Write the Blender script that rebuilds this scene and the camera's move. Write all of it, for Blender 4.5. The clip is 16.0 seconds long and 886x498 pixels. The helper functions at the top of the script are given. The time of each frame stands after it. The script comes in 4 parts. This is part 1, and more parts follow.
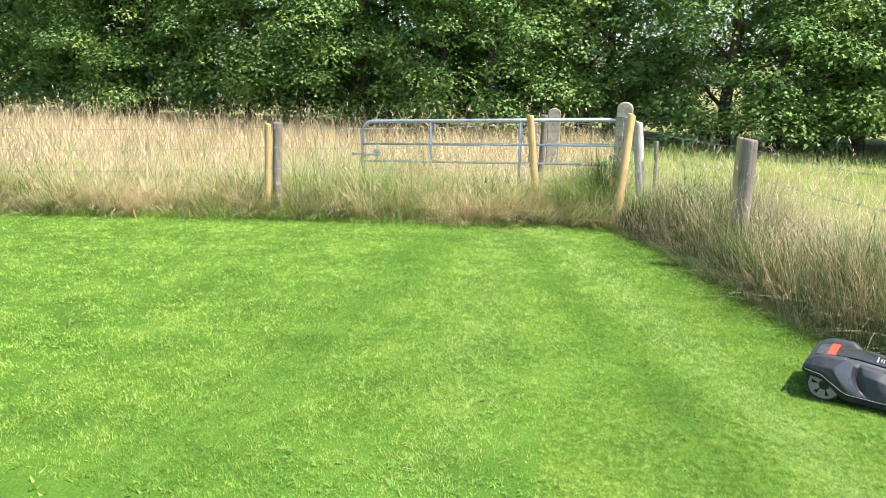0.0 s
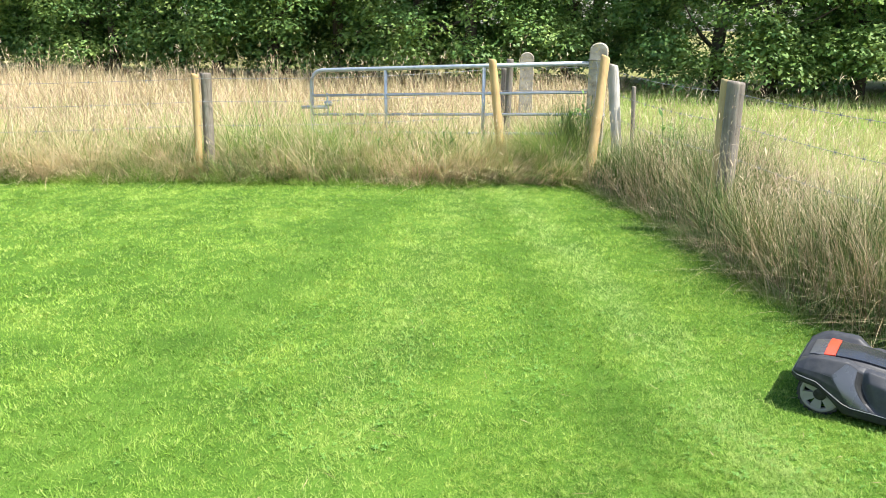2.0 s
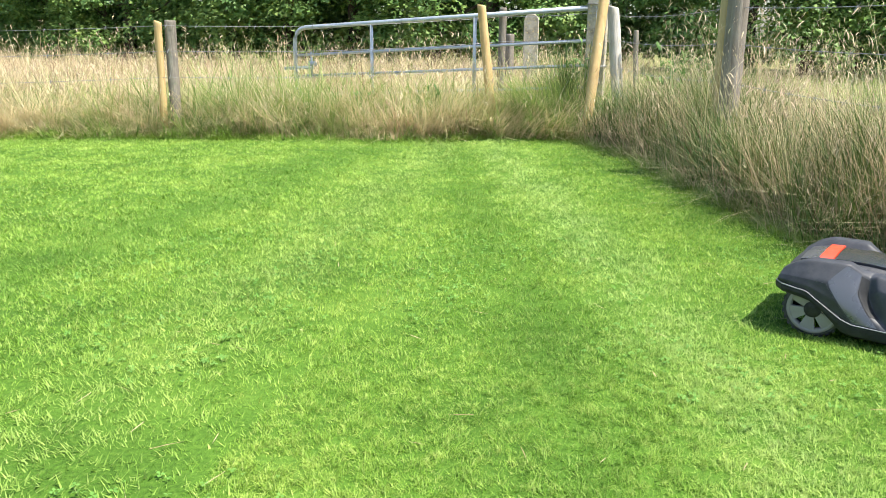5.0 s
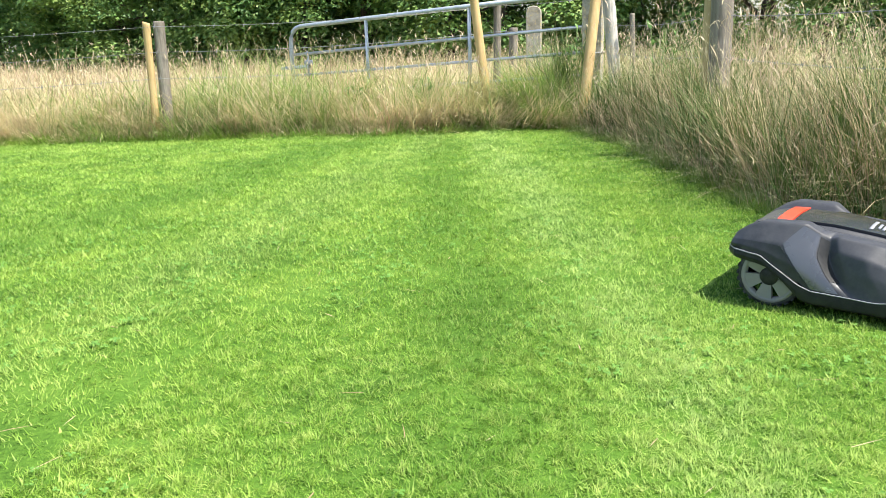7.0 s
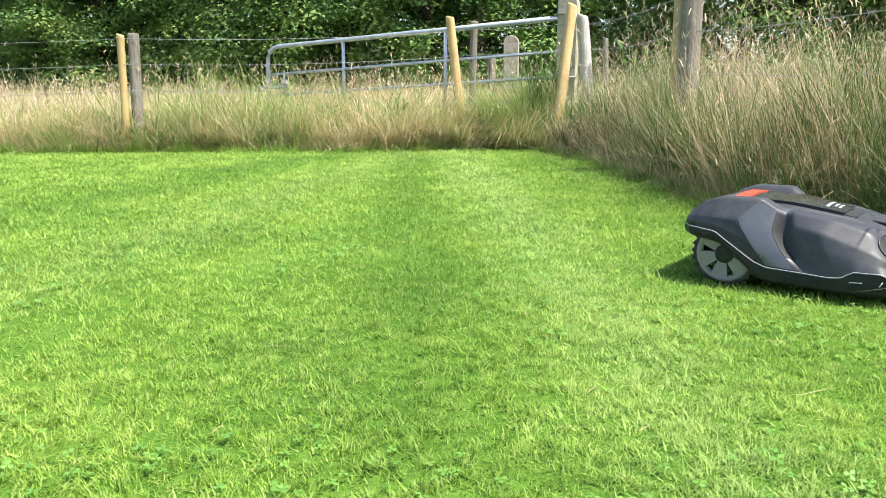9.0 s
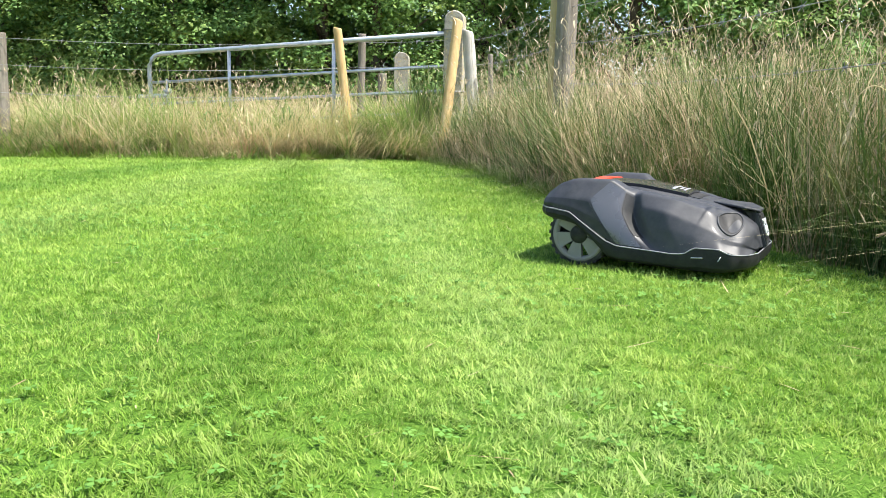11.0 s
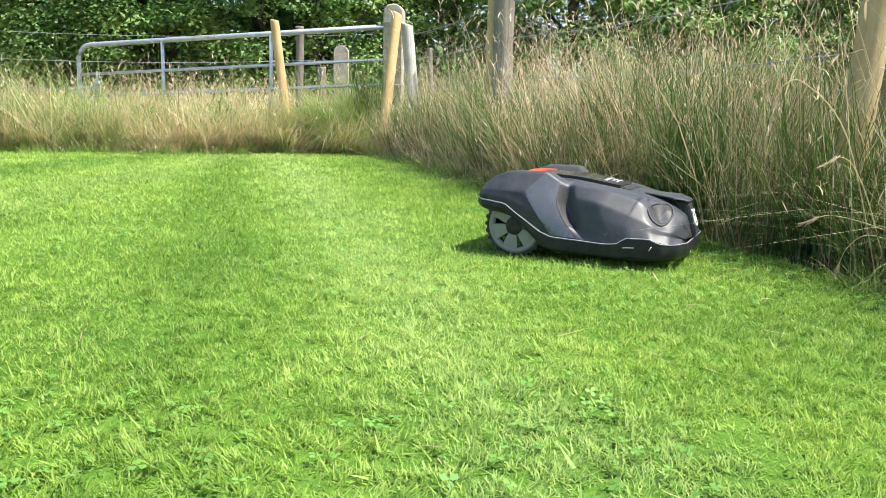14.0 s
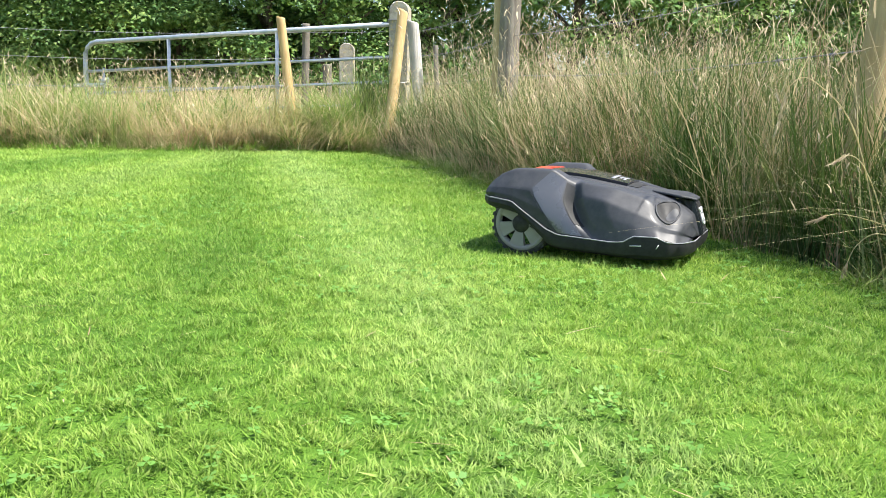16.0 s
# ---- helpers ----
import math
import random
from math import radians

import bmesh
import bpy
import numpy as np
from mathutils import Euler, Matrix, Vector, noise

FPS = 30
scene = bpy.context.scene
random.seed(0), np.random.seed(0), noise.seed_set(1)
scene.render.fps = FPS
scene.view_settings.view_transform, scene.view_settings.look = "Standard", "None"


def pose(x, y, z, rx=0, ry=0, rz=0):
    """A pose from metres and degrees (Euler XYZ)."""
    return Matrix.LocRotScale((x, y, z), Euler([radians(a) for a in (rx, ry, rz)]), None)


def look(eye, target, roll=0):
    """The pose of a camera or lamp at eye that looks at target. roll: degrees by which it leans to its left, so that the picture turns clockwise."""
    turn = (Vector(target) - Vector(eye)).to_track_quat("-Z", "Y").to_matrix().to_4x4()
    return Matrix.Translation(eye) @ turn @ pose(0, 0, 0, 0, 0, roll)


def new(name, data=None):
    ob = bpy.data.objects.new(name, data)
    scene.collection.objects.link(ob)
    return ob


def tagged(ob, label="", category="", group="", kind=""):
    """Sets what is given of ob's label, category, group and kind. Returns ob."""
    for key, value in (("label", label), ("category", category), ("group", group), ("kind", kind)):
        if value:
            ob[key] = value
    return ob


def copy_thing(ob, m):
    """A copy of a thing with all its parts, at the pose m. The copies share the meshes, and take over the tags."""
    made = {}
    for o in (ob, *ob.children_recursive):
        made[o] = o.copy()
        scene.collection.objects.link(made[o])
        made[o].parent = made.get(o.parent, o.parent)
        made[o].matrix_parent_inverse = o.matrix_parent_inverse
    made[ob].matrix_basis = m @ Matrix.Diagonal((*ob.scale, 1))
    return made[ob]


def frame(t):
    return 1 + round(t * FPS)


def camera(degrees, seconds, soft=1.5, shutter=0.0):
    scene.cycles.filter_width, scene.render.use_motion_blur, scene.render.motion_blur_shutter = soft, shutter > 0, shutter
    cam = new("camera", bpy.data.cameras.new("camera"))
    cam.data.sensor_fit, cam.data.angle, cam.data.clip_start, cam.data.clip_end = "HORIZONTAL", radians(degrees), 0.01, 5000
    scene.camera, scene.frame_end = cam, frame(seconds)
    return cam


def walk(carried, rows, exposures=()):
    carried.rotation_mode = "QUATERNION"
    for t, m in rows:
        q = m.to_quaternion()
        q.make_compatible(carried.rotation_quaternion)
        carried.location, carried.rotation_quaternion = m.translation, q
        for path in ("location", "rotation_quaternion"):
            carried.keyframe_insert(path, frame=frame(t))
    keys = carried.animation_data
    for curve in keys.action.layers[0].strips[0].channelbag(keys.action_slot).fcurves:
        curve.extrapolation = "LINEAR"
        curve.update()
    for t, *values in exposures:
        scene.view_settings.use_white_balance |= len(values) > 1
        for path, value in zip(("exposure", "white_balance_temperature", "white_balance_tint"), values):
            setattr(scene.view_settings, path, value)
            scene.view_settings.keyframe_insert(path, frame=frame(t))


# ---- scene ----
cam = camera(59.0, 16.0, soft=0.8)
PATH = [
    (0, (0.31, 0.006, 1.611), (-0.032, 1.928, 1.177), 1.8),
    (0.5, (0.281, 0.302, 1.594), (-0.05, 2.223, 1.143), 1.5),
    (1, (0.325, 0.558, 1.572), (0.059, 2.478, 1.08), 0.3),
    (1.5, (0.471, 0.811, 1.561), (0.15, 2.723, 1.066), 0.7),
    (2, (0.585, 1.008, 1.528), (0.258, 2.902, 0.976), 0.8),
    (2.5, (0.705, 1.232, 1.494), (0.337, 3.102, 0.89), 1.3),
    (3, (0.844, 1.391, 1.454), (0.426, 3.244, 0.828), 0.8),
    (3.5, (0.958, 1.549, 1.369), (0.432, 3.383, 0.771), 1.8),
    (4, (0.972, 1.623, 1.215), (0.458, 3.477, 0.671), 0.8),
    (4.5, (0.982, 1.645, 1.04), (0.539, 3.524, 0.517), 0.4),
    (4.7, (0.984, 1.653, 0.975), (0.565, 3.536, 0.447), 0.4),
    (6.8, (1.278, 1.908, 0.757), (0.779, 3.778, 0.251), -1.5),
    (7, (1.285, 1.91, 0.741), (0.783, 3.778, 0.234), -1.7),
    (7.5, (1.297, 1.922, 0.692), (0.806, 3.792, 0.181), -1.4),
    (8, (1.309, 1.932, 0.642), (0.812, 3.805, 0.151), -1.3),
    (8.2, (1.315, 1.936, 0.628), (0.822, 3.816, 0.154), -1.0),
    (10.3, (1.449, 1.974, 0.408), (1.116, 3.915, 0.063), 0.5),
    (10.5, (1.456, 1.972, 0.408), (1.157, 3.919, 0.063), 0.6),
    (11, (1.47, 1.968, 0.411), (1.263, 3.928, 0.07), 1.4),
    (11.5, (1.479, 1.965, 0.413), (1.341, 3.932, 0.08), 2.0),
    (12, (1.487, 1.963, 0.415), (1.389, 3.934, 0.091), 2.0),
    (12.5, (1.49, 1.961, 0.415), (1.414, 3.934, 0.094), 2.0),
    (13, (1.489, 1.964, 0.412), (1.424, 3.935, 0.081), 1.9),
    (13.5, (1.492, 1.967, 0.408), (1.429, 3.937, 0.068), 1.7),
    (14, (1.489, 1.97, 0.404), (1.427, 3.938, 0.054), 1.6),
    (14.5, (1.486, 1.971, 0.404), (1.42, 3.938, 0.047), 1.5),
    (15, (1.485, 1.971, 0.403), (1.415, 3.938, 0.046), 1.5),
    (15.5, (1.484, 1.972, 0.403), (1.41, 3.939, 0.047), 1.5),
    (16, (1.484, 1.972, 0.403), (1.41, 3.938, 0.047), 1.7),
]
walk(cam, [(t, look(eye, target, roll)) for t, eye, target, roll in PATH], exposures=[(0, 1.09), (4.7, 1.10), (10.3, 1.12), (16, 1.14)])

# ---- light: high summer sun from the east side, clear sky ----
SUN_DIR = Vector((0.63, -0.12, 1.16)).normalized()
world = bpy.data.worlds.new("summer_sky")
scene.world = world
world.use_nodes = True
wn, wl = world.node_tree.nodes, world.node_tree.links
sky = wn.new("ShaderNodeTexSky")
sky.sky_type, sky.sun_disc = "NISHITA", False
sky.sun_elevation = math.asin(SUN_DIR.z)
sky.sun_rotation = math.atan2(SUN_DIR.x, SUN_DIR.y)
sky.air_density, sky.dust_density = 1.0, 1.5
wn["Background"].inputs[1].default_value = 0.13
wl.new(sky.outputs[0], wn["Background"].inputs[0])
sun = new("sun", bpy.data.lights.new("sun", "SUN"))
sun.data.energy, sun.data.angle, sun.data.color = 4.6, radians(0.6), (1.0, 0.95, 0.86)
sun.matrix_world = look(SUN_DIR * 40, (0, 0, 0))


# ---- materials ----
def material(name):
    m = bpy.data.materials.new(name)
    m.use_nodes = True
    nt = m.node_tree
    b = nt.nodes["Principled BSDF"]
    return m, nt, b


def node(nt, kind, **values):
    n = nt.nodes.new(kind)
    for k, v in values.items():
        n.inputs[k.replace("_", " ")].default_value = v
    return n


def ramp(nt, fac, stops):
    r = nt.nodes.new("ShaderNodeValToRGB")
    els = r.color_ramp.elements
    while len(els) < len(stops):
        els.new(0.5)
    for e, (p, c) in zip(els, stops):
        e.position, e.color = p, (*c, 1)
    nt.links.new(fac, r.inputs[0])
    return r.outputs[0]


def place_noise(nt, scale, detail=4.0, rough=0.6, coords="Object", stretch=None):
    tc = nt.nodes.new("ShaderNodeTexCoord")
    out = tc.outputs[coords]
    if stretch:
        mp = nt.nodes.new("ShaderNodeMapping")
        mp.inputs["Scale"].default_value = stretch
        nt.links.new(out, mp.inputs[0])
        out = mp.outputs[0]
    n = node(nt, "ShaderNodeTexNoise", Scale=scale, Detail=detail, Roughness=rough)
    nt.links.new(out, n.inputs["Vector"])
    return n.outputs[0]


def blend(nt, fac, a, b, mode="MIX"):
    n = nt.nodes.new("ShaderNodeMix")
    n.data_type, n.blend_type = "RGBA", mode
    for sock, v in ((n.inputs[0], fac), (n.inputs[6], a), (n.inputs[7], b)):
        if isinstance(v, (float, int)):
            sock.default_value = v
        elif isinstance(v, tuple):
            sock.default_value = (*v, 1)
        else:
            nt.links.new(v, sock)
    return n.outputs[2]


def bump(nt, b, height, strength, distance):
    n = node(nt, "ShaderNodeBump", Strength=strength, Distance=distance)
    nt.links.new(height, n.inputs["Height"])
    nt.links.new(n.outputs[0], b.inputs["Normal"])


def leafy(name, stops, patch_stops, patch_scale, through_part, rough=0.55, patch_mix=0.5, spec=0.3, tracks=False):
    """Blades and leaves: a colour by single blade, tinted by broad patches, part of the light going through."""
    m, nt, b = material(name)
    geo = nt.nodes.new("ShaderNodeNewGeometry")
    single = ramp(nt, geo.outputs["Random Per Island"], stops)
    patch = ramp(nt, place_noise(nt, patch_scale, 5.0, 0.55), patch_stops)
    col = blend(nt, patch_mix, single, patch)
    if tracks:
        fine = ramp(nt, place_noise(nt, 30.0, 6.0, 0.8), [(0.38, (0.055, 0.15, 0.012)), (0.5, (0.24, 0.42, 0.055)), (0.62, (0.64, 0.71, 0.22))])
        col = blend(nt, 0.45, col, fine)
        # mowing tracks: one pale, one deep green, wandering a little
        for slope, at_x, wide, tint, amount in MOW_TRACKS:
            tc = nt.nodes.new("ShaderNodeTexCoord")
            sep = nt.nodes.new("ShaderNodeSeparateXYZ")
            nt.links.new(tc.outputs["Object"], sep.inputs[0])
            run = nt.nodes.new("ShaderNodeMath")
            run.operation = "MULTIPLY_ADD"
            run.inputs[1].default_value, run.inputs[2].default_value = slope, -at_x
            nt.links.new(sep.outputs[1], run.inputs[0])
            off = nt.nodes.new("ShaderNodeMath")
            off.operation = "ADD"
            nt.links.new(sep.outputs[0], off.inputs[0])
            nt.links.new(run.outputs[0], off.inputs[1])
            wander = nt.nodes.new("ShaderNodeMath")
            wander.operation = "MULTIPLY_ADD"
            wander.inputs[1].default_value = 0.5
            nt.links.new(place_noise(nt, 2.3, 4.0, 0.65), wander.inputs[0])
            nt.links.new(off.outputs[0], wander.inputs[2])
            dist = nt.nodes.new("ShaderNodeMath")
            dist.operation = "ABSOLUTE"
            nt.links.new(wander.outputs[0], dist.inputs[0])
            fac = ramp(nt, dist.outputs[0], [(0.0, (amount,) * 3), (wide, (0, 0, 0))])
            col = blend(nt, fac, col, tint)
    b.inputs["Roughness"].default_value = rough
    b.inputs["Specular IOR Level"].default_value = spec
    nt.links.new(col, b.inputs["Base Color"])
    tr = nt.nodes.new("ShaderNodeBsdfTranslucent")
    nt.links.new(col, tr.inputs[0])
    mix = nt.nodes.new("ShaderNodeMixShader")
    mix.inputs[0].default_value = through_part
    nt.links.new(b.outputs[0], mix.inputs[1])
    nt.links.new(tr.outputs[0], mix.inputs[2])
    nt.links.new(mix.outputs[0], nt.nodes["Material Output"].inputs[0])
    return m


def ground_material(name, stops, scale, fine):
    m, nt, b = material(name)
    c = blend(nt, 0.45, ramp(nt, place_noise(nt, scale, 6.0), stops), ramp(nt, place_noise(nt, fine, 3.0), stops))
    nt.links.new(c, b.inputs["Base Color"])
    b.inputs["Roughness"].default_value = 0.95
    b.inputs["Specular IOR Level"].default_value = 0.1
    bump(nt, b, place_noise(nt, fine, 3.0), 0.6, 0.02)
    return m


def wood(name, stops, grain=1.0, rough=0.85, cracks=0.8):
    m, nt, b = material(name)
    long = place_noise(nt, 24.0, 6.0, 0.7, stretch=(1, 1, 0.06))
    blot = place_noise(nt, 5.0, 4.0, 0.6)
    c = blend(nt, 0.35, ramp(nt, long, stops), ramp(nt, blot, stops))
    nt.links.new(c, b.inputs["Base Color"])
    b.inputs["Roughness"].default_value = rough
    b.inputs["Specular IOR Level"].default_value = 0.2
    bump(nt, b, long, cracks, 0.012 * grain)
    return m


MOW_TRACKS = [(0.30, 2.70, 0.30, (0.54, 0.66, 0.28), 0.34), (0.30, 2.25, 0.25, (0.06, 0.18, 0.02), 0.4), (0.33, 3.45, 0.35, (0.07, 0.20, 0.03), 0.2),
              (0.05, 0.2, 0.35, (0.44, 0.55, 0.17), 0.45), (-0.05, -1.2, 0.4, (0.07, 0.20, 0.03), 0.4)]
LAWN_BLADE = leafy("lawn_blade", [(0.0, (0.08, 0.20, 0.022)), (0.3, (0.19, 0.355, 0.050)), (0.7, (0.385, 0.56, 0.11)), (0.97, (0.66, 0.70, 0.28))],
                   [(0.36, (0.10, 0.24, 0.020)), (0.5, (0.25, 0.42, 0.040)), (0.62, (0.52, 0.62, 0.12))], 1.9, 0.42, rough=0.55, patch_mix=0.38, spec=0.22, tracks=True)
CLOVER = leafy("clover_leaf", [(0.0, (0.09, 0.23, 0.035)), (0.6, (0.16, 0.34, 0.06)), (1.0, (0.25, 0.44, 0.10))],
               [(0.3, (0.11, 0.26, 0.05)), (0.7, (0.20, 0.38, 0.08))], 2.0, 0.3)
LAWN_SOIL = ground_material("lawn_thatch", [(0.3, (0.032, 0.080, 0.010)), (0.55, (0.085, 0.175, 0.022)), (0.75, (0.17, 0.27, 0.045))], 1.9, 70.0)
FIELD_SOIL = ground_material("field_ground", [(0.3, (0.10, 0.13, 0.03)), (0.55, (0.24, 0.23, 0.09)), (0.75, (0.36, 0.31, 0.15))], 0.6, 30.0)
STRAW = leafy("dry_grass", [(0.0, (0.38, 0.29, 0.14)), (0.35, (0.60, 0.49, 0.26)), (0.75, (0.74, 0.64, 0.39)), (1.0, (0.42, 0.43, 0.16))],
              [(0.34, (0.42, 0.42, 0.19)), (0.45, (0.78, 0.69, 0.46)), (0.55, (0.74, 0.60, 0.40)), (0.68, (0.60, 0.40, 0.26))], 1.6, 0.35, 0.7, 0.45)
RUSSET = leafy("russet_grass", [(0.0, (0.30, 0.19, 0.11)), (0.5, (0.52, 0.38, 0.24)), (1.0, (0.70, 0.58, 0.40))],
               [(0.38, (0.40, 0.26, 0.18)), (0.6, (0.62, 0.49, 0.32))], 2.4, 0.3, 0.7, 0.45)
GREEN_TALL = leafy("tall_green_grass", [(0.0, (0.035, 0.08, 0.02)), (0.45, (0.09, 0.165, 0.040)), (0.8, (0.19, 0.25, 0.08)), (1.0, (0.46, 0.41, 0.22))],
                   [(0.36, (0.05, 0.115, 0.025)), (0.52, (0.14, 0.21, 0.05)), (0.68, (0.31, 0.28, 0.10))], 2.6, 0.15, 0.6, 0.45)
GREEN_LEAF = leafy("weed_leaf", [(0.0, (0.10, 0.22, 0.06)), (0.6, (0.19, 0.35, 0.10)), (1.0, (0.30, 0.44, 0.15))],
                   [(0.35, (0.12, 0.26, 0.07)), (0.7, (0.24, 0.38, 0.11))], 2.0, 0.35)
GREEN_REAR = leafy("field_edge_green", [(0.0, (0.10, 0.18, 0.035)), (0.45, (0.22, 0.33, 0.07)), (0.8, (0.38, 0.45, 0.13)), (1.0, (0.60, 0.54, 0.27))],
                   [(0.38, (0.11, 0.22, 0.06)), (0.52, (0.26, 0.37, 0.10)), (0.66, (0.50, 0.47, 0.22))], 2.2, 0.38, 0.6, 0.4)
SEED = leafy("seed_heads", [(0.0, (0.40, 0.28, 0.19)), (0.5, (0.56, 0.44, 0.29)), (1.0, (0.72, 0.62, 0.43))],
             [(0.35, (0.50, 0.34, 0.27)), (0.5, (0.74, 0.64, 0.43)), (0.68, (0.54, 0.38, 0.32))], 1.3, 0.3, 0.8, 0.5)
PASTURE = leafy("pasture_grass", [(0.0, (0.18, 0.32, 0.06)), (0.5, (0.34, 0.46, 0.12)), (0.8, (0.52, 0.54, 0.22)), (1.0, (0.70, 0.62, 0.38))],
                [(0.36, (0.24, 0.44, 0.08)), (0.5, (0.42, 0.52, 0.16)), (0.64, (0.70, 0.61, 0.35))], 0.55, 0.35, 0.7, 0.55)
LEAF = leafy("tree_leaves", [(0.0, (0.075, 0.16, 0.050)), (0.5, (0.14, 0.27, 0.07)), (0.85, (0.25, 0.40, 0.10)), (1.0, (0.40, 0.48, 0.15))],
             [(0.36, (0.09, 0.20, 0.065)), (0.5, (0.19, 0.33, 0.09)), (0.64, (0.38, 0.47, 0.13))], 0.8, 0.32, 0.5, 0.5, 0.3)
BARK = wood("bark", [(0.3, (0.05, 0.04, 0.03)), (0.7, (0.16, 0.13, 0.10))], 2.0)
NEW_WOOD = wood("fresh_pine", [(0.25, (0.30, 0.19, 0.085)), (0.5, (0.52, 0.36, 0.165)), (0.75, (0.66, 0.50, 0.27))], 0.3, 0.7, 0.3)
AGED_PINE = wood("aged_pine", [(0.25, (0.24, 0.17, 0.09)), (0.5, (0.42, 0.32, 0.17)), (0.75, (0.56, 0.45, 0.27))], 0.5, 0.75, 0.5)
OLD_WOOD = wood("weathered_grey_wood", [(0.28, (0.06, 0.05, 0.042)), (0.5, (0.23, 0.20, 0.165)), (0.74, (0.44, 0.40, 0.34))], 1.3)
PALE_WOOD = wood("bleached_wood", [(0.25, (0.22, 0.20, 0.17)), (0.5, (0.50, 0.47, 0.42)), (0.75, (0.70, 0.67, 0.61))], 1.6)


def concrete_material():
    m, nt, b = material("mossy_concrete")
    speck = ramp(nt, place_noise(nt, 9.0, 8.0, 0.7), [(0.3, (0.16, 0.14, 0.11)), (0.5, (0.36, 0.33, 0.27)), (0.7, (0.52, 0.48, 0.40))])
    lichen = ramp(nt, place_noise(nt, 26.0, 3.0), [(0.56, (0, 0, 0)), (0.66, (1, 1, 1))])
    nt.links.new(blend(nt, lichen, speck, (0.50, 0.40, 0.20)), b.inputs["Base Color"])
    b.inputs["Roughness"].default_value = 0.95
    bump(nt, b, place_noise(nt, 60.0, 6.0), 0.6, 0.006)
    return m


def metal_material(name, a, c, rough, metallic=0.6):
    m, nt, b = material(name)
    n = place_noise(nt, 14.0, 6.0, 0.7)
    nt.links.new(ramp(nt, n, [(0.35, a), (0.65, c)]), b.inputs["Base Color"])
    b.inputs["Roughness"].default_value, b.inputs["Metallic"].default_value = rough, metallic
    return m


CONCRETE = concrete_material()
GALVANISED = metal_material("galvanised_steel", (0.36, 0.41, 0.46), (0.52, 0.56, 0.60), 0.45, 0.5)
WIRE = metal_material("dull_wire", (0.22, 0.22, 0.22), (0.42, 0.42, 0.42), 0.5, 0.7)


# ---- builders ----
def thing(name, label, category, group="", place=(0, 0, 0), kind=""):
    ob = new(name)
    ob.location = place
    return tagged(ob, label, category, group, kind)


def part(name, bm, mat, parent, label="", smooth=True):
    me = bpy.data.meshes.new(name)
    bm.normal_update()
    bm.to_mesh(me)
    bm.free()
    me.materials.append(mat)
    for p in me.polygons:
        p.use_smooth = smooth
    ob = new(name, me)
    ob.parent = parent
    return tagged(ob, label)


def triangles(name, verts, tris, mat):
    """A mesh from arrays of vertices and triangles."""
    me = bpy.data.meshes.new(name)
    me.vertices.add(len(verts))
    me.vertices.foreach_set("co", np.asarray(verts, np.float32).ravel())
    me.loops.add(tris.size)
    me.loops.foreach_set("vertex_index", tris.astype(np.int32).ravel())
    me.polygons.add(len(tris))
    me.polygons.foreach_set("loop_start", np.arange(0, tris.size, 3, dtype=np.int32))
    me.materials.append(mat)
    me.update(calc_edges=True)
    return me


def ribbons(root, way, length, width, droop, profile, rng):
    """Bent blades: root and way (N, 3), length, width, droop (N); profile: the width at each level, ending in a tip."""
    n, s = len(root), len(profile)
    side = rng.uniform(0, 2 * np.pi, n)
    across = np.stack([np.cos(side), np.sin(side), np.zeros(n)], 1)
    lean = np.stack([-np.sin(side), np.cos(side), -0.55 * np.ones(n)], 1)
    lean *= np.sign(np.sum(lean[:, :2] * way[:, :2], 1) + 1e-6)[:, None] * np.array([1, 1, 0]) + np.array([0, 0, 1])
    out = np.empty((n, 2 * s + 1, 3))
    for i, p in enumerate([*profile, 0]):
        f = i / s
        mid = root + way * (length * f)[:, None] + lean * (droop * length * f ** 2)[:, None]
        if i < s:
            out[:, 2 * i] = mid - across * (width * p / 2)[:, None]
            out[:, 2 * i + 1] = mid + across * (width * p / 2)[:, None]
        else:
            out[:, 2 * s] = mid
    tri = []
    for i in range(s - 1):
        a = 2 * i
        tri += [(a, a + 1, a + 3), (a, a + 3, a + 2)]
    tri.append((2 * s - 2, 2 * s - 1, 2 * s))
    tri = np.array(tri)
    tris = (np.arange(n) * (2 * s + 1))[:, None, None] + tri[None]
    return out.reshape(-1, 3), tris.reshape(-1, 3), out[:, 2 * s].copy()


def upward(n, spread, rng):
    a, r = rng.uniform(0, 2 * np.pi, n), np.abs(rng.normal(0, spread, n))
    v = np.stack([r * np.cos(a), r * np.sin(a), np.ones(n)], 1)
    return v / np.linalg.norm(v, axis=1)[:, None]


def stuff(name, me, label, category):
    return tagged(new(name, me), label, category, "", "stuff")


def tube(bm, points, radii, sides=8, caps=True):
    """A round bar through the points."""
    rings = []
    for i, p in enumerate(points):
        p = Vector(p)
        a = Vector(points[max(i - 1, 0)])
        c = Vector(points[min(i + 1, len(points) - 1)])
        way = (c - a).normalized()
        u = way.cross(Vector((0.31, 0.17, 0.94)) if abs(way.z) < 0.9 else Vector((1, 0, 0))).normalized()
        w = way.cross(u)
        r = radii[i] if isinstance(radii, (list, tuple)) else radii
        rings.append([bm.verts.new(p + r * (math.cos(k * 2 * math.pi / sides) * u + math.sin(k * 2 * math.pi / sides) * w)) for k in range(sides)])
    for a, c in zip(rings, rings[1:]):
        for k in range(sides):
            bm.faces.new((a[k], a[(k + 1) % sides], c[(k + 1) % sides], c[k]))
    if caps:
        bm.faces.new(rings[0][::-1])
        bm.faces.new(rings[-1])
    return bm


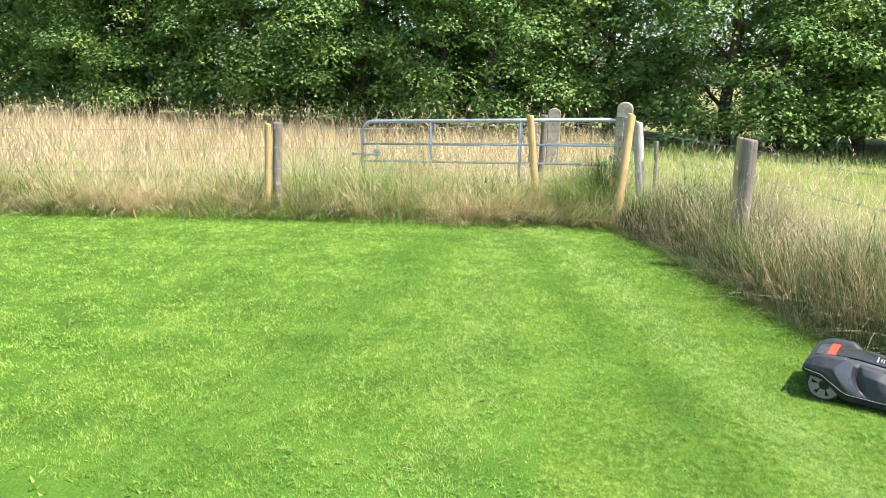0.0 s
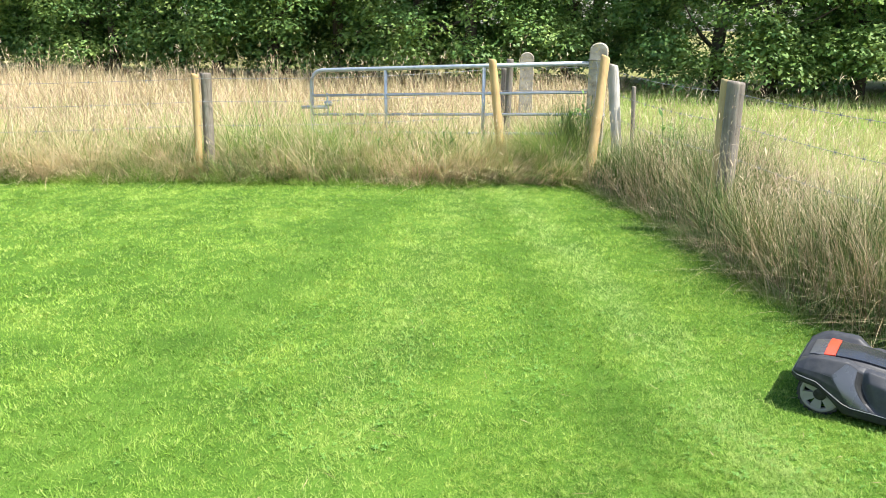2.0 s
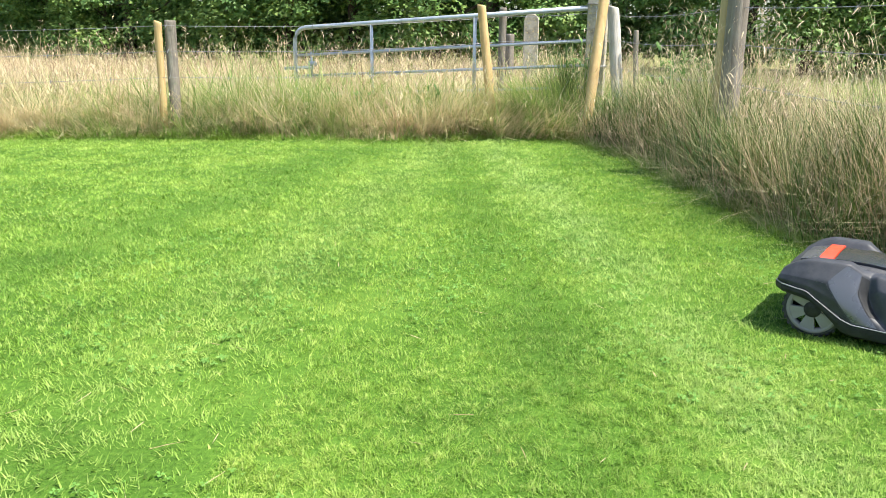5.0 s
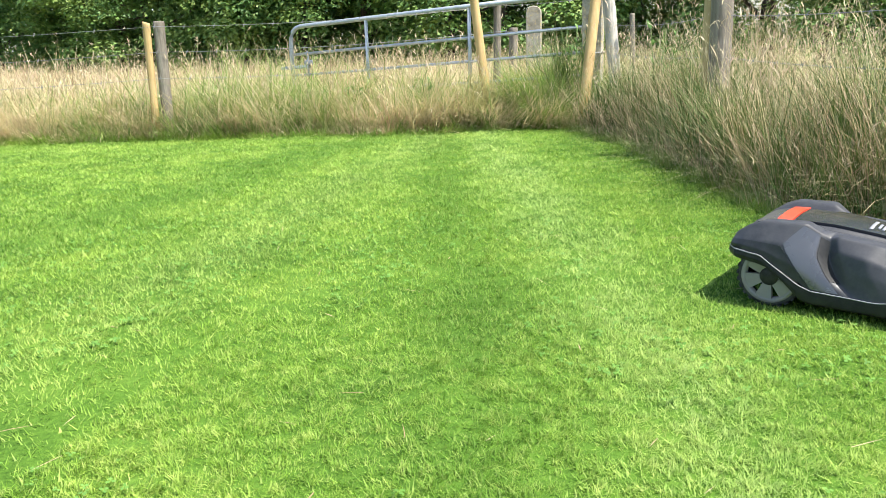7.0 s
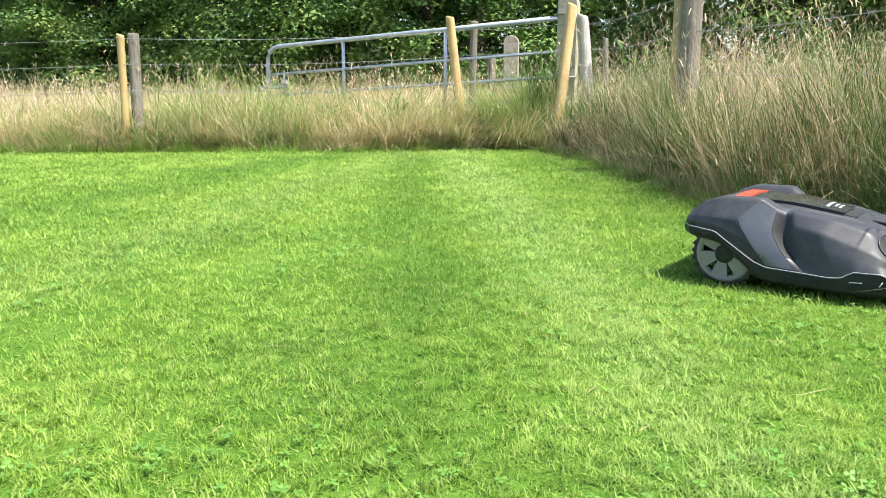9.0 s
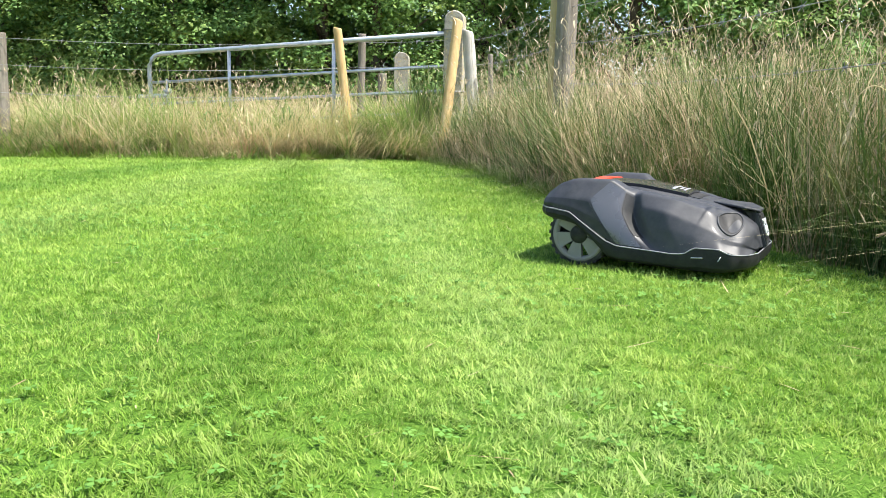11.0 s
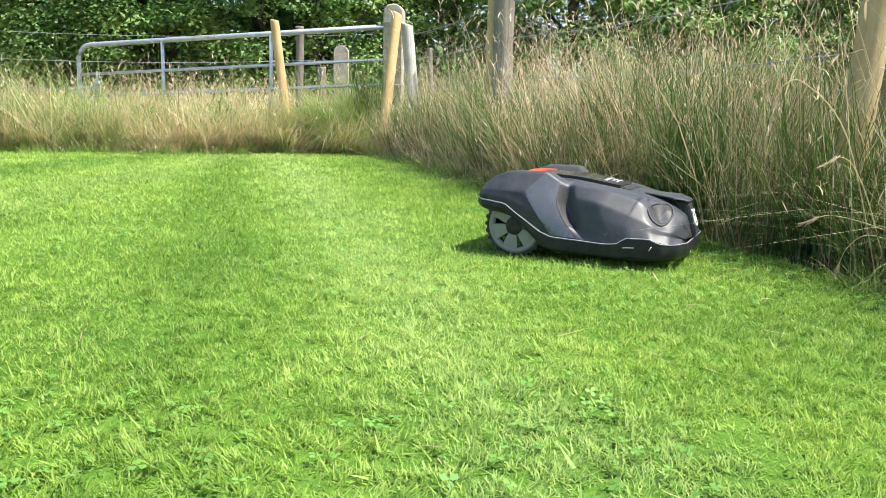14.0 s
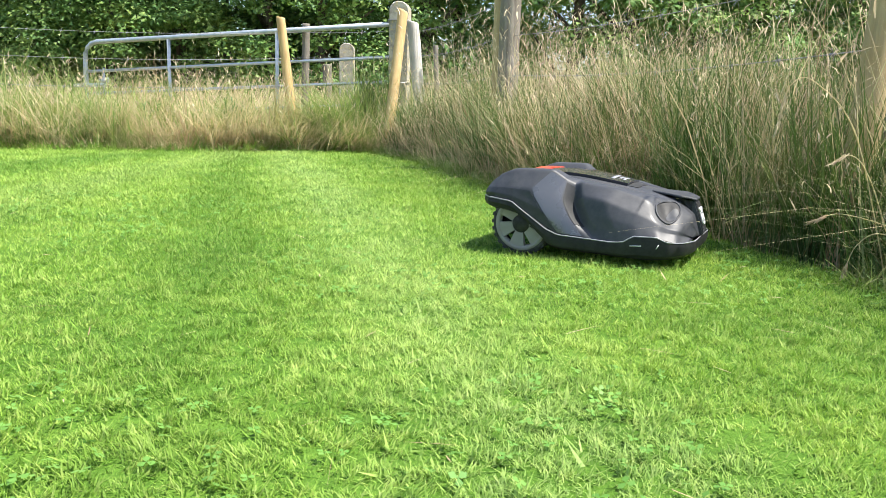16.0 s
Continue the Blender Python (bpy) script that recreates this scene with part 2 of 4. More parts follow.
def smooth_noise(x, y, scale, seed):
    return np.array([noise.noise((a * scale + seed, b * scale - seed, seed * 0.37)) for a, b in zip(x, y)])


# ---- ground ----
REAR = [(-9.5, 6.5), (-6.12, 7.69), (-4.97, 8.03), (-3.70, 8.28), (-2.41, 8.44), (-0.855, 8.50), (0.5, 8.98)]
SIDE = [(0.5, 8.95), (0.90, 8.3), (1.33, 7.1), (1.60, 6.1), (1.9, 5.3), (2.28, 4.5), (2.56, 3.8), (3.2, 1.6), (4.6, -3.0)]


def fall(x, y):
    """The ground dips gently towards the far west side."""
    return -0.015 * np.clip(0.4 - x, 0, 5.5) * np.clip((y - 5.5) / 2.5, 0, 1)


def rear_edge(x):
    return np.interp(x, [p[0] for p in REAR], [p[1] for p in REAR]) + 0.045 * np.sin(x * 5.1) * np.sin(x * 1.7 + 1) + 0.025 * np.sin(x * 13.0)


def side_edge(y):
    return np.interp(y, [p[1] for p in SIDE[::-1]], [p[0] for p in SIDE[::-1]]) + 0.03 * np.sin(y * 4.3) + 0.02 * np.sin(y * 11.0)


def build_ground():
    bm = bmesh.new()
    steps = [-400, -150, -60, -30, -18] + list(np.arange(-12, 12.1, 0.5)) + [18, 24, 30, 60, 150, 400]
    grid = [[bm.verts.new((x, y + 8, float(fall(x, y + 8)) - 0.04 + 0.02 * noise.noise((x * 0.4, y * 0.4, 3)))) for x in steps] for y in steps]
    for r0, r1 in zip(grid, grid[1:]):
        for k in range(len(steps) - 1):
            bm.faces.new((r0[k], r0[k + 1], r1[k + 1], r1[k]))
    tagged(part("ground", bm, FIELD_SOIL, None), "dry grassy field soil reaching to the horizon", "ground", "", "structure")
    bm = bmesh.new()
    ys = [-6, -3, -1] + list(np.arange(0, 9.01, 0.25))
    rows = []
    for y in ys:
        right = float(side_edge(y)) if y < 8.95 else 0.5
        rows.append([bm.verts.new((x, min(y, float(rear_edge(x))), float(fall(x, min(y, float(rear_edge(x))))) + 0.004 * noise.noise((x * 2, y * 2, 7)))) for x in np.linspace(-9.5, right, 40)])
    for r0, r1 in zip(rows, rows[1:]):
        for k in range(39):
            if max(r1[k].co.y - r0[k].co.y, r1[k + 1].co.y - r0[k + 1].co.y) > 1e-4:
                bm.faces.new((r0[k], r0[k + 1], r1[k + 1], r1[k]))
    tagged(part("lawn", bm, LAWN_SOIL, None), "close-mown bright green lawn with faint mowing patches", "lawn", "", "structure")


build_ground()


def sway_field(x, y, scale, seed):
    """How grass leans in tufts: two smooth fields over the ground."""
    return np.stack([smooth_noise(x, y, scale, seed + 0.3), smooth_noise(x, y, scale, seed + 17.9), np.zeros(len(x))], 1)


def lawn_grass(name, n, x0, x1, y0, y1, share, height, width, profile, seed, label, tuft_scale):
    """Mown blades, leaning together in small tufts; share: (distance, part kept) from the mower's turning place at the fence."""
    rng = np.random.default_rng(seed)
    x, y = rng.uniform(x0, x1, n), rng.uniform(y0, y1, n)
    d = np.hypot(x - 1.45, y - 2.1)
    keep = (y < rear_edge(x) + 0.03) & (x < side_edge(y) + 0.03) & (rng.random(n) < np.interp(d, [p[0] for p in share], [p[1] for p in share]))
    x, y = x[keep], y[keep]
    thin = rng.random(len(x)) < 0.8 + 0.9 * smooth_noise(x, y, tuft_scale * 1.4, seed)
    x, y = x[thin], y[thin]
    n = len(x)
    tuft = 1 + 0.9 * smooth_noise(x, y, tuft_scale * 1.4, seed)
    way = upward(n, 0.5, rng) + 0.5 * sway_field(x, y, tuft_scale, seed)
    way /= np.linalg.norm(way, axis=1)[:, None]
    v, t, _ = ribbons(np.stack([x, y, fall(x, y) - 0.003], 1), way, height * tuft * rng.uniform(0.5, 1.35, n),
                      width * rng.uniform(0.6, 1.5, n), rng.uniform(0.1, 0.8, n), profile, rng)
    stuff(name, triangles(name, v, t, LAWN_BLADE), label, "grass")


GRASS_LABEL = "short dense bright green lawn grass blades"
NEAR, MIDDLE, FAR = [(1.6, 1), (2.2, 0)], [(0.9, 0.25), (1.6, 0.3), (2.1, 1), (3.2, 1), (4.6, 0.1)], [(2.4, 0.05), (4.2, 1)]
lawn_grass("lawn_grass", 330000, 0.2, 2.75, 2.55, 4.3, NEAR, 0.016, 0.0019, (1.0, 0.8), 1, GRASS_LABEL, 22.0)
lawn_grass("lawn_grass", 500000, -2.4, 3.1, 2.5, 6.7, MIDDLE, 0.021, 0.0036, (1.0,), 3, GRASS_LABEL, 14.0)
lawn_grass("lawn_grass", 340000, -5.0, 2.6, 2.6, 9.1, FAR, 0.024, 0.0075, (1.0,), 2, GRASS_LABEL, 9.0)
lawn_grass("lawn_grass", 60000, -9.0, -5.0, 4.0, 9.0, FAR, 0.024, 0.0100, (1.0,), 4, GRASS_LABEL, 8.0)
lawn_grass("lawn_grass", 30000, -8.0, 5.0, -5.0, 2.6, [(0, 1)], 0.028, 0.0200, (1.0,), 7, GRASS_LABEL, 5.0)


def clover(n, seed):
    """Small three-part leaves among the blades."""
    rng = np.random.default_rng(seed)
    x, y = rng.uniform(-1.0, 3.2, n), rng.uniform(1.8, 5.2, n)
    keep = (x < side_edge(y)) & (smooth_noise(x, y, 1.7, 8) > -0.02)
    x, y = x[keep], y[keep]
    n = len(x)
    up = upward(n, 0.35, rng)
    u = np.cross(up, rng.normal(0, 1, (n, 3)))
    u /= np.linalg.norm(u, axis=1)[:, None]
    w = np.cross(up, u)
    mid = np.stack([x, y, fall(x, y) + rng.uniform(0.009, 0.018, n)], 1)
    s = rng.uniform(0.0045, 0.0095, n)[:, None]
    vs = []
    for k in range(3):
        a = k * 2 * np.pi / 3
        d, q = u * np.cos(a) + w * np.sin(a), w * np.cos(a) - u * np.sin(a)
        vs += [mid, mid + d * s * 0.8 - q * s * 0.55, mid + d * s * 1.35, mid + d * s * 0.8 + q * s * 0.55]
    v = np.stack(vs, 1)
    tri = np.array([t for k in range(3) for t in ((4 * k, 4 * k + 1, 4 * k + 2), (4 * k, 4 * k + 2, 4 * k + 3))])
    t = (np.arange(n) * 12)[:, None, None] + tri[None]
    stuff("clover", triangles("clover", v.reshape(-1, 3), t.reshape(-1, 3), CLOVER), "small pale green clover leaves in the lawn", "clover")


clover(6500, 6)


def clippings(n, seed):
    """Dry bits lying on the mown blades."""
    rng = np.random.default_rng(seed)
    x, y = rng.uniform(-0.6, 2.3, n), rng.uniform(2.7, 5.0, n)
    a = rng.uniform(0, 2 * np.pi, n)
    way = np.stack([np.cos(a), np.sin(a), rng.uniform(-0.05, 0.15, n)], 1)
    v, t, _ = ribbons(np.stack([x, y, fall(x, y) + rng.uniform(0.010, 0.018, n)], 1), way, rng.uniform(0.015, 0.09, n), rng.uniform(0.0018, 0.0036, n), rng.uniform(0, 0.1, n), (0.8, 1.0), rng)
    stuff("straw_clippings", triangles("straw_clippings", v, t, RUSSET), "dry brown clippings lying on the lawn", "clippings")


clippings(110, 12)


# ---- tall grass ----
def tall_grass(name, x, y, height, width, mat, droop, spread, seed, label, heads=0.0, head_len=0.09, head_width=0.012, levels=(1.0, 0.9, 0.75, 0.5), sway=0.5, sway_scale=2.2, bias=(0, 0)):
    rng = np.random.default_rng(seed)
    clear = np.hypot(x - 1.9, y - 4.25) > 0.50 + 0.3 * spread + 0.25 * np.hypot(*bias)  # nothing grows up through the mower
    x, y, height = x[clear], y[clear], height[clear]
    n = len(x)
    length = height * rng.uniform(0.6, 1.25, n) * (1 + 0.4 * smooth_noise(x, y, 3.1, seed * 0.7))
    way = upward(n, spread, rng) + sway * sway_field(x, y, sway_scale, seed * 1.3) + np.array([*bias, 0])
    way /= np.linalg.norm(way, axis=1)[:, None]
    v, t, tip = ribbons(np.stack([x, y, fall(x, y) - 0.03], 1), way, length, width * rng.uniform(0.7, 1.4, n),
                        droop * rng.uniform(0.2, 1.6, n), levels, rng)
    stuff(name, triangles(name, v, t, mat), label, "grass")
    if heads:
        pick = rng.random(n) < heads
        tip = tip[pick]
        tip = np.repeat(tip, 2, axis=0) + rng.normal(0, 1, (2 * len(tip), 3)) * np.array([0.010, 0.010, 0.030])
        k = len(tip)
        v, t, _ = ribbons(tip - np.array([0, 0, 0.04]), upward(k, 0.5, rng), head_len * rng.uniform(0.6, 1.5, k), head_width * rng.uniform(0.6, 1.4, k),
                          rng.uniform(0.1, 0.8, k), (0.4, 1.0, 0.7), rng)
        stuff("seed_heads", triangles("seed_heads", v, t, SEED), "feathery tan seed heads on the tall grass", "grass")


def side_band(n, y0, y1, a, c, rng):
    """Places from a to c metres outside the lawn's side edge."""
    y = rng.uniform(y0, y1, n)
    return side_edge(y) + rng.uniform(a, c, n), y


def rear_band(n, x0, x1, a, c, rng):
    x = rng.uniform(x0, x1, n)
    return x, rear_edge(x) + rng.uniform(a, c, n)


rng = np.random.default_rng(20)
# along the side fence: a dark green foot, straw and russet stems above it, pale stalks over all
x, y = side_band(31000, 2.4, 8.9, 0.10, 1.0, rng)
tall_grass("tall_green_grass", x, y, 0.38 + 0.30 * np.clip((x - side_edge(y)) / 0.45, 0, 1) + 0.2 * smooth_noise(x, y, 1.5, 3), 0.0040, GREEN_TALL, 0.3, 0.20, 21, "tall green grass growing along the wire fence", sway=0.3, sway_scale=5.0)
x, y = side_band(6500, 2.4, 8.9, 0.16, 1.4, rng)
tall_grass("tall_dry_grass", x, y, 0.76 + 0.34 * smooth_noise(x, y, 1.2, 5), 0.0028, STRAW, 0.26, 0.20, 22, "tall straw-coloured dry grass along the wire fence", 0.5, 0.034, 0.0040, sway=0.35, sway_scale=4.0)
x, y = side_band(5000, 2.4, 8.9, 0.10, 1.2, rng)
tall_grass("tall_russet_grass", x, y, 0.70 + 0.36 * smooth_noise(x, y, 1.6, 15), 0.0026, RUSSET, 0.3, 0.24, 45, "reddish brown flowering grass along the wire fence", 0.75, 0.030, 0.0034, sway=0.4, sway_scale=4.0)
x, y = side_band(2600, 2.4, 8.9, -0.02, 0.6, rng)
tall_grass("tangled_grass", x, y, np.full(2600, 0.36), 0.0028, STRAW, 0.7, 0.7, 37, "tangled dead stems low in the long grass", bias=(-0.2, 0))
x, y = side_band(560, 2.4, 8.9, 0.05, 1.2, rng)
tall_grass("tall_stalks", x, y, np.full(560, 1.02), 0.0034, STRAW, 0.2, 0.16, 38, "single tall straw stalks above the long grass", 1.0, 0.06, 0.006)
x, y = side_band(9000, 2.4, 8.9, -0.07, 0.16, rng)
tall_grass("edge_grass", x, y, np.full(9000, 0.12), 0.0040, GREEN_REAR, 0.5, 0.45, 23, "rough uncut grass fringe at the lawn edge", sway=0.9, sway_scale=4.0)
x, y = side_band(3200, 5.2, 8.9, 0.05, 0.9, rng)
tall_grass("tall_dry_grass", x, y, np.full(3200, 0.50), 0.0044, RUSSET, 0.4, 0.30, 42, "reddish dry grass along the far end of the fence", 0.4, 0.035, 0.0045, sway=0.8)
x, y = side_band(3000, -5.0, 2.4, 0.05, 1.3, rng)
tall_grass("tall_green_grass", x, y, np.full(3000, 0.6), 0.014, GREEN_TALL, 0.3, 0.2, 78, "tall green grass growing along the wire fence")
x, y = side_band(14, 2.9, 4.0, 0.05, 0.35, rng)
tall_grass("arching_stalks", x, y, np.full(14, 0.5), 0.003, STRAW, 0.6, 0.5, 28, "long arching straw stalks leaning over the lawn", 0.7, 0.04, 0.005, bias=(-0.2, 0))

# along the rear: leaning tufts of straw and green, dead straw spilling on the lawn
x, y = rear_band(13000, -9, 0.9, 0.02, 1.3, rng)
tall_grass("tall_green_grass", x, y, 0.26 + 0.42 * np.clip((y - rear_edge(x)) / 0.7, 0, 1) + 0.24 * smooth_noise(x, y, 1.2, 9), 0.007, GREEN_REAR, 0.6, 0.32, 24, "green grass tangled under the field gate", sway=1.0, sway_scale=4.0)
x, y = rear_band(10500, -9, 0.8, 0.03, 1.8, rng)
tall_grass("tall_dry_grass", x, y, 0.28 + 0.38 * np.clip((y - rear_edge(x)) / 0.7, 0, 1) + 0.26 * smooth_noise(x, y, 1.2, 11), 0.007, STRAW, 0.55, 0.34, 25, "straw-coloured dry grass below the gate and fence", 0.2, 0.04, 0.006, sway=1.0, sway_scale=4.0)
x, y = rear_band(1500, -9, 0.8, 0.2, 1.6, rng)
tall_grass("tall_stalks", x, y, np.full(1500, 0.78), 0.0055, STRAW, 0.3, 0.3, 46, "loose straw stalks standing over the field edge", 1.0, 0.05, 0.008, sway=0.8)
x, y = rear_band(12000, -9, 0.6, -0.12, 0.25, rng)
tall_grass("edge_grass", x, y, 0.10 + 0.16 * np.abs(smooth_noise(x, y, 2.0, 44)), 0.006, LAWN_BLADE, 0.5, 0.45, 26, "rough uncut grass fringe at the lawn edge", sway=1.0, sway_scale=4.0)
x, y = rear_band(4500, -9, -0.9, -0.04, 0.3, rng)
patchy = smooth_noise(x, y, 1.4, 51) > -0.05
x, y = x[patchy], y[patchy]
tall_grass("dead_grass", x, y, np.full(len(x), 0.20), 0.006, STRAW, 0.5, 0.45, 27, "pale dead straw flattened at the lawn edge", sway=1.0, sway_scale=4.0, bias=(0, -0.2))
n = 3000
x, y = rear_band(n, -8.0, 0.2, 0.15, 0.75, rng)
tall_grass("dead_grass", x, y, np.full(n, 0.44), 0.0060, STRAW, 0.7, 0.45, 36, "tangled dead straw leaning over the lawn edge", sway=1.3, sway_scale=2.4, bias=(0.1, -0.1))

n = 900
x, y = rng.normal(-2.45, 0.45, n), rng.uniform(8.75, 9.5, n)
tall_grass("green_clump", x, y, np.full(n, 0.98), 0.006, GREEN_REAR, 0.5, 0.3, 33, "tall green reedy grass clump by the fence post")
n = 420
x, y = rng.normal(0.50, 0.07, n), rng.uniform(9.25, 9.55, n)
tall_grass("green_clump", x, y, np.full(n, 0.86), 0.006, GREEN_TALL, 0.3, 0.16, 41, "dark green grass climbing beside the concrete gatepost")
n = 1900
x, y = rng.normal(0.38, 0.20, n), rng.uniform(9.1, 9.9, n)
tall_grass("green_clump", x, y, np.full(n, 0.72), 0.006, GREEN_REAR, 0.5, 0.3, 34, "dense green grass clump against the concrete gatepost", sway=0.9)
n = 1800
x, y = rng.normal(0.35, 0.25, n), rng.uniform(8.75, 9.2, n)
tall_grass("green_clump", x, y, np.full(n, 0.34), 0.006, GREEN_REAR, 0.6, 0.5, 47, "bright green soft grass in the fence corner", sway=0.9)
n = 2200
x, y = rng.normal(-0.35, 0.42, n), rng.uniform(8.75, 9.3, n)
tall_grass("green_clump", x, y, np.full(n, 0.46), 0.006, STRAW, 0.6, 0.4, 35, "straw tangle drooping over a green hollow", sway=0.8, bias=(0.3, -0.1))


def tussocks(centres, blades, height, width, spread, mat, seed, label):
    """Grass sprung from single crowns, arching outwards."""
    r = np.random.default_rng(seed)
    c = np.repeat(np.array(centres), blades, axis=0)
    big = np.repeat(r.uniform(0.65, 1.35, len(centres)), blades)
    xy = c + r.normal(0, 0.045, c.shape)
    tall_grass("tussock_grass", xy[:, 0], xy[:, 1], height * big, width, mat, 0.75, spread, seed + 1, label)


rx = rng.uniform(-8, 0.5, 110)
tussocks(np.stack([rx, rear_edge(rx) + rng.uniform(0.14, 0.8, 110)], 1), 55, 0.52, 0.0075, 0.5, STRAW, 70, "arching tussocks of bleached straw below the gate")
rx = rng.uniform(-1.6, -0.2, 9)
tussocks(np.stack([rx, rear_edge(rx) + rng.uniform(0.15, 0.4, 9)], 1), 40, 0.42, 0.005, 0.4, RUSSET, 80, "rust-coloured tussocks slumped at the lawn edge")
rx = rng.uniform(-8, 0.6, 90)
tussocks(np.stack([rx, rear_edge(rx) + rng.uniform(0.03, 0.7, 90)], 1), 50, 0.46, 0.008, 0.5, GREEN_REAR, 72, "arching green tussocks at the field edge")
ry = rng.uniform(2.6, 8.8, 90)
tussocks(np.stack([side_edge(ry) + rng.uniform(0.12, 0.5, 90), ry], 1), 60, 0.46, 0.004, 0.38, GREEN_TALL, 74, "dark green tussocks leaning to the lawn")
ry = rng.uniform(2.6, 8.8, 26)
tussocks(np.stack([side_edge(ry) + rng.uniform(0.08, 0.6, 26), ry], 1), 45, 0.66, 0.0034, 0.32, STRAW, 76, "straw tussocks along the fence")


def grass_stalk(points, head, seed):
    """One long stalk bent along the points, with a loose seed head on its last stretch."""
    ob = thing("grass_stalk", "single bent straw stalk with a pale seed head", "grass stalk", "bent stalks at the lawn edge", points[0])
    pts = [Vector(p) - Vector(points[0]) for p in points]
    smooth = []
    for i in range(len(pts) - 1):
        a, b, c, d = pts[max(i - 1, 0)], pts[i], pts[i + 1], pts[min(i + 2, len(pts) - 1)]
        for k in range(6):
            f = k / 6
            smooth.append(0.5 * (2 * b + (c - a) * f + (2 * a - 5 * b + 4 * c - d) * f ** 2 + (3 * b - a - 3 * c + d) * f ** 3))
    smooth.append(pts[-1])
    bm = bmesh.new()
    tube(bm, smooth, [0.0019 - 0.001 * k / len(smooth) for k in range(len(smooth))], 5)
    part("stem", bm, STRAW, ob)
    r = np.random.default_rng(seed)
    n = 46
    along_head = r.uniform(0, 1, n)
    end, way = np.array(smooth[-1]), np.array((smooth[-1] - smooth[-3]).normalized())
    root = end + way * ((along_head - 0.6) * head)[:, None] + r.normal(0, 0.0016, (n, 3))
    v, t, _ = ribbons(root, way + r.normal(0, 0.22, (n, 3)), r.uniform(0.012, 0.020, n), r.uniform(0.0028, 0.0045, n), r.uniform(0, 0.3, n), (0.5, 1.0, 0.6), r)
    seeds = new("seed_head", triangles("seed_head", v, t, SEED))
    seeds.parent = ob
    tagged(seeds, "pale feathery seed head")


grass_stalk([(2.56, 4.00, -0.02), (2.42, 3.96, 0.36), (2.30, 3.95, 0.49), (2.244, 3.95, 0.482), (2.226, 3.95, 0.41)], 0.09, 1)
grass_stalk([(2.66, 3.96, -0.02), (2.60, 3.95, 0.10), (2.51, 3.95, 0.145), (2.40, 3.95, 0.170), (2.345, 3.95, 0.155)], 0.05, 2)
grass_stalk([(2.60, 4.02, -0.02), (2.50, 3.97, 0.19), (2.44, 3.95, 0.29), (2.405, 3.95, 0.316), (2.38, 3.95, 0.305)], 0.045, 3)
grass_stalk([(2.68, 3.96, -0.02), (2.58, 3.95, 0.09), (2.49, 3.94, 0.125), (2.44, 3.94, 0.09), (2.422, 3.94, 0.035)], 0.03, 4)


def weeds(spots, seed, label):
    """Broad-leaved plants: leaves in whorls up a stem."""
    for k, (wx, wy, h) in enumerate(spots):
        r = np.random.default_rng(seed + k)
        n = 60
        stem = r.integers(0, 4, n)
        z = r.uniform(0.15, 1.0, n) * h
        root = np.stack([wx + 0.09 * np.cos(stem * 1.6) * z / h, wy + 0.09 * np.sin(stem * 1.6) * z / h, z], 1)
        way = upward(n, 1.6, r)
        v, t, _ = ribbons(root, way, r.uniform(0.05, 0.10, n), r.uniform(0.016, 0.030, n), r.uniform(0.2, 0.7, n), (0.3, 1.0, 0.8), r)
        p = thing("weed", label, "weed", "weeds by the gate")
        leaves = new("leaves", triangles("leaves", v, t, GREEN_LEAF))
        leaves.parent = p
        for s in range(4):
            bm = bmesh.new()
            tube(bm, [(wx, wy, -0.12), (wx + 0.09 * math.cos(s * 1.6), wy + 0.09 * math.sin(s * 1.6), h)], [0.005, 0.003], 5)
            part("stem", bm, GREEN_TALL, p)


rnd = random.Random(8)
weeds([(-2.2 + 0.62 * k + rnd.uniform(-0.2, 0.2), 9.0 + 0.12 * k + rnd.uniform(-0.1, 0.35), rnd.uniform(0.3, 0.5)) for k in range(6)]
      + [(0.55, 9.42, 0.7), (0.60, 9.38, 0.85), (0.48, 9.5, 0.6), (1.35, 7.9, 0.8)], 60, "green leafy weed in the long grass")

# the hay meadow behind the gate, the shorter pasture beyond the side fence
rng = np.random.default_rng(30)
n = 46000
y = 9.2 + 12.5 * rng.random(n) ** 1.3
x = rng.uniform(-1.0, 1.0, n) * (y * 0.75 + 2) - 3
keep = (x < 0.2 + 0.12 * (y - 9)) & (y > rear_edge(x) + 1.2)
x, y = x[keep], y[keep]
for half, mat, label in ((rng.random(len(x)) < 0.5, STRAW, "uncut pale straw hay meadow"), (rng.random(len(x)) < 0.45, RUSSET, "reddish brown flowering grass in the hay meadow")):
    hx, hy = x[half], y[half]
    tall_grass("meadow_grass", hx, hy, 0.66 + 0.16 * smooth_noise(hx, hy, 0.9, 2), 0.012, mat, 0.3, 0.24, 31, label, 0.16, 0.06, 0.010, levels=(1.0, 0.7), sway=0.7)
n = 9000
x, y = rng.uniform(-11, 0.0, n), rng.uniform(9.5, 14.0, n)
keep = y > rear_edge(x) + 0.9
tall_grass("meadow_grass", x[keep], y[keep], np.full(int(keep.sum()), 0.44), 0.009, GREEN_REAR, 0.4, 0.3, 39, "green undergrowth in the hay meadow", levels=(1.0, 0.7))
n = 420
x, y = rng.uniform(-15, 0.6, n), rng.uniform(15.5, 19.0, n)
tall_grass("meadow_stalks", x, y, np.full(n, 0.98), 0.010, STRAW, 0.15, 0.12, 40, "tall brown stalks standing above the hay meadow", 1.0, 0.09, 0.016)
n = 42000
y = 1.0 + 21.0 * rng.random(n)
x = 1.2 + 17 * rng.random(n) ** 1.3
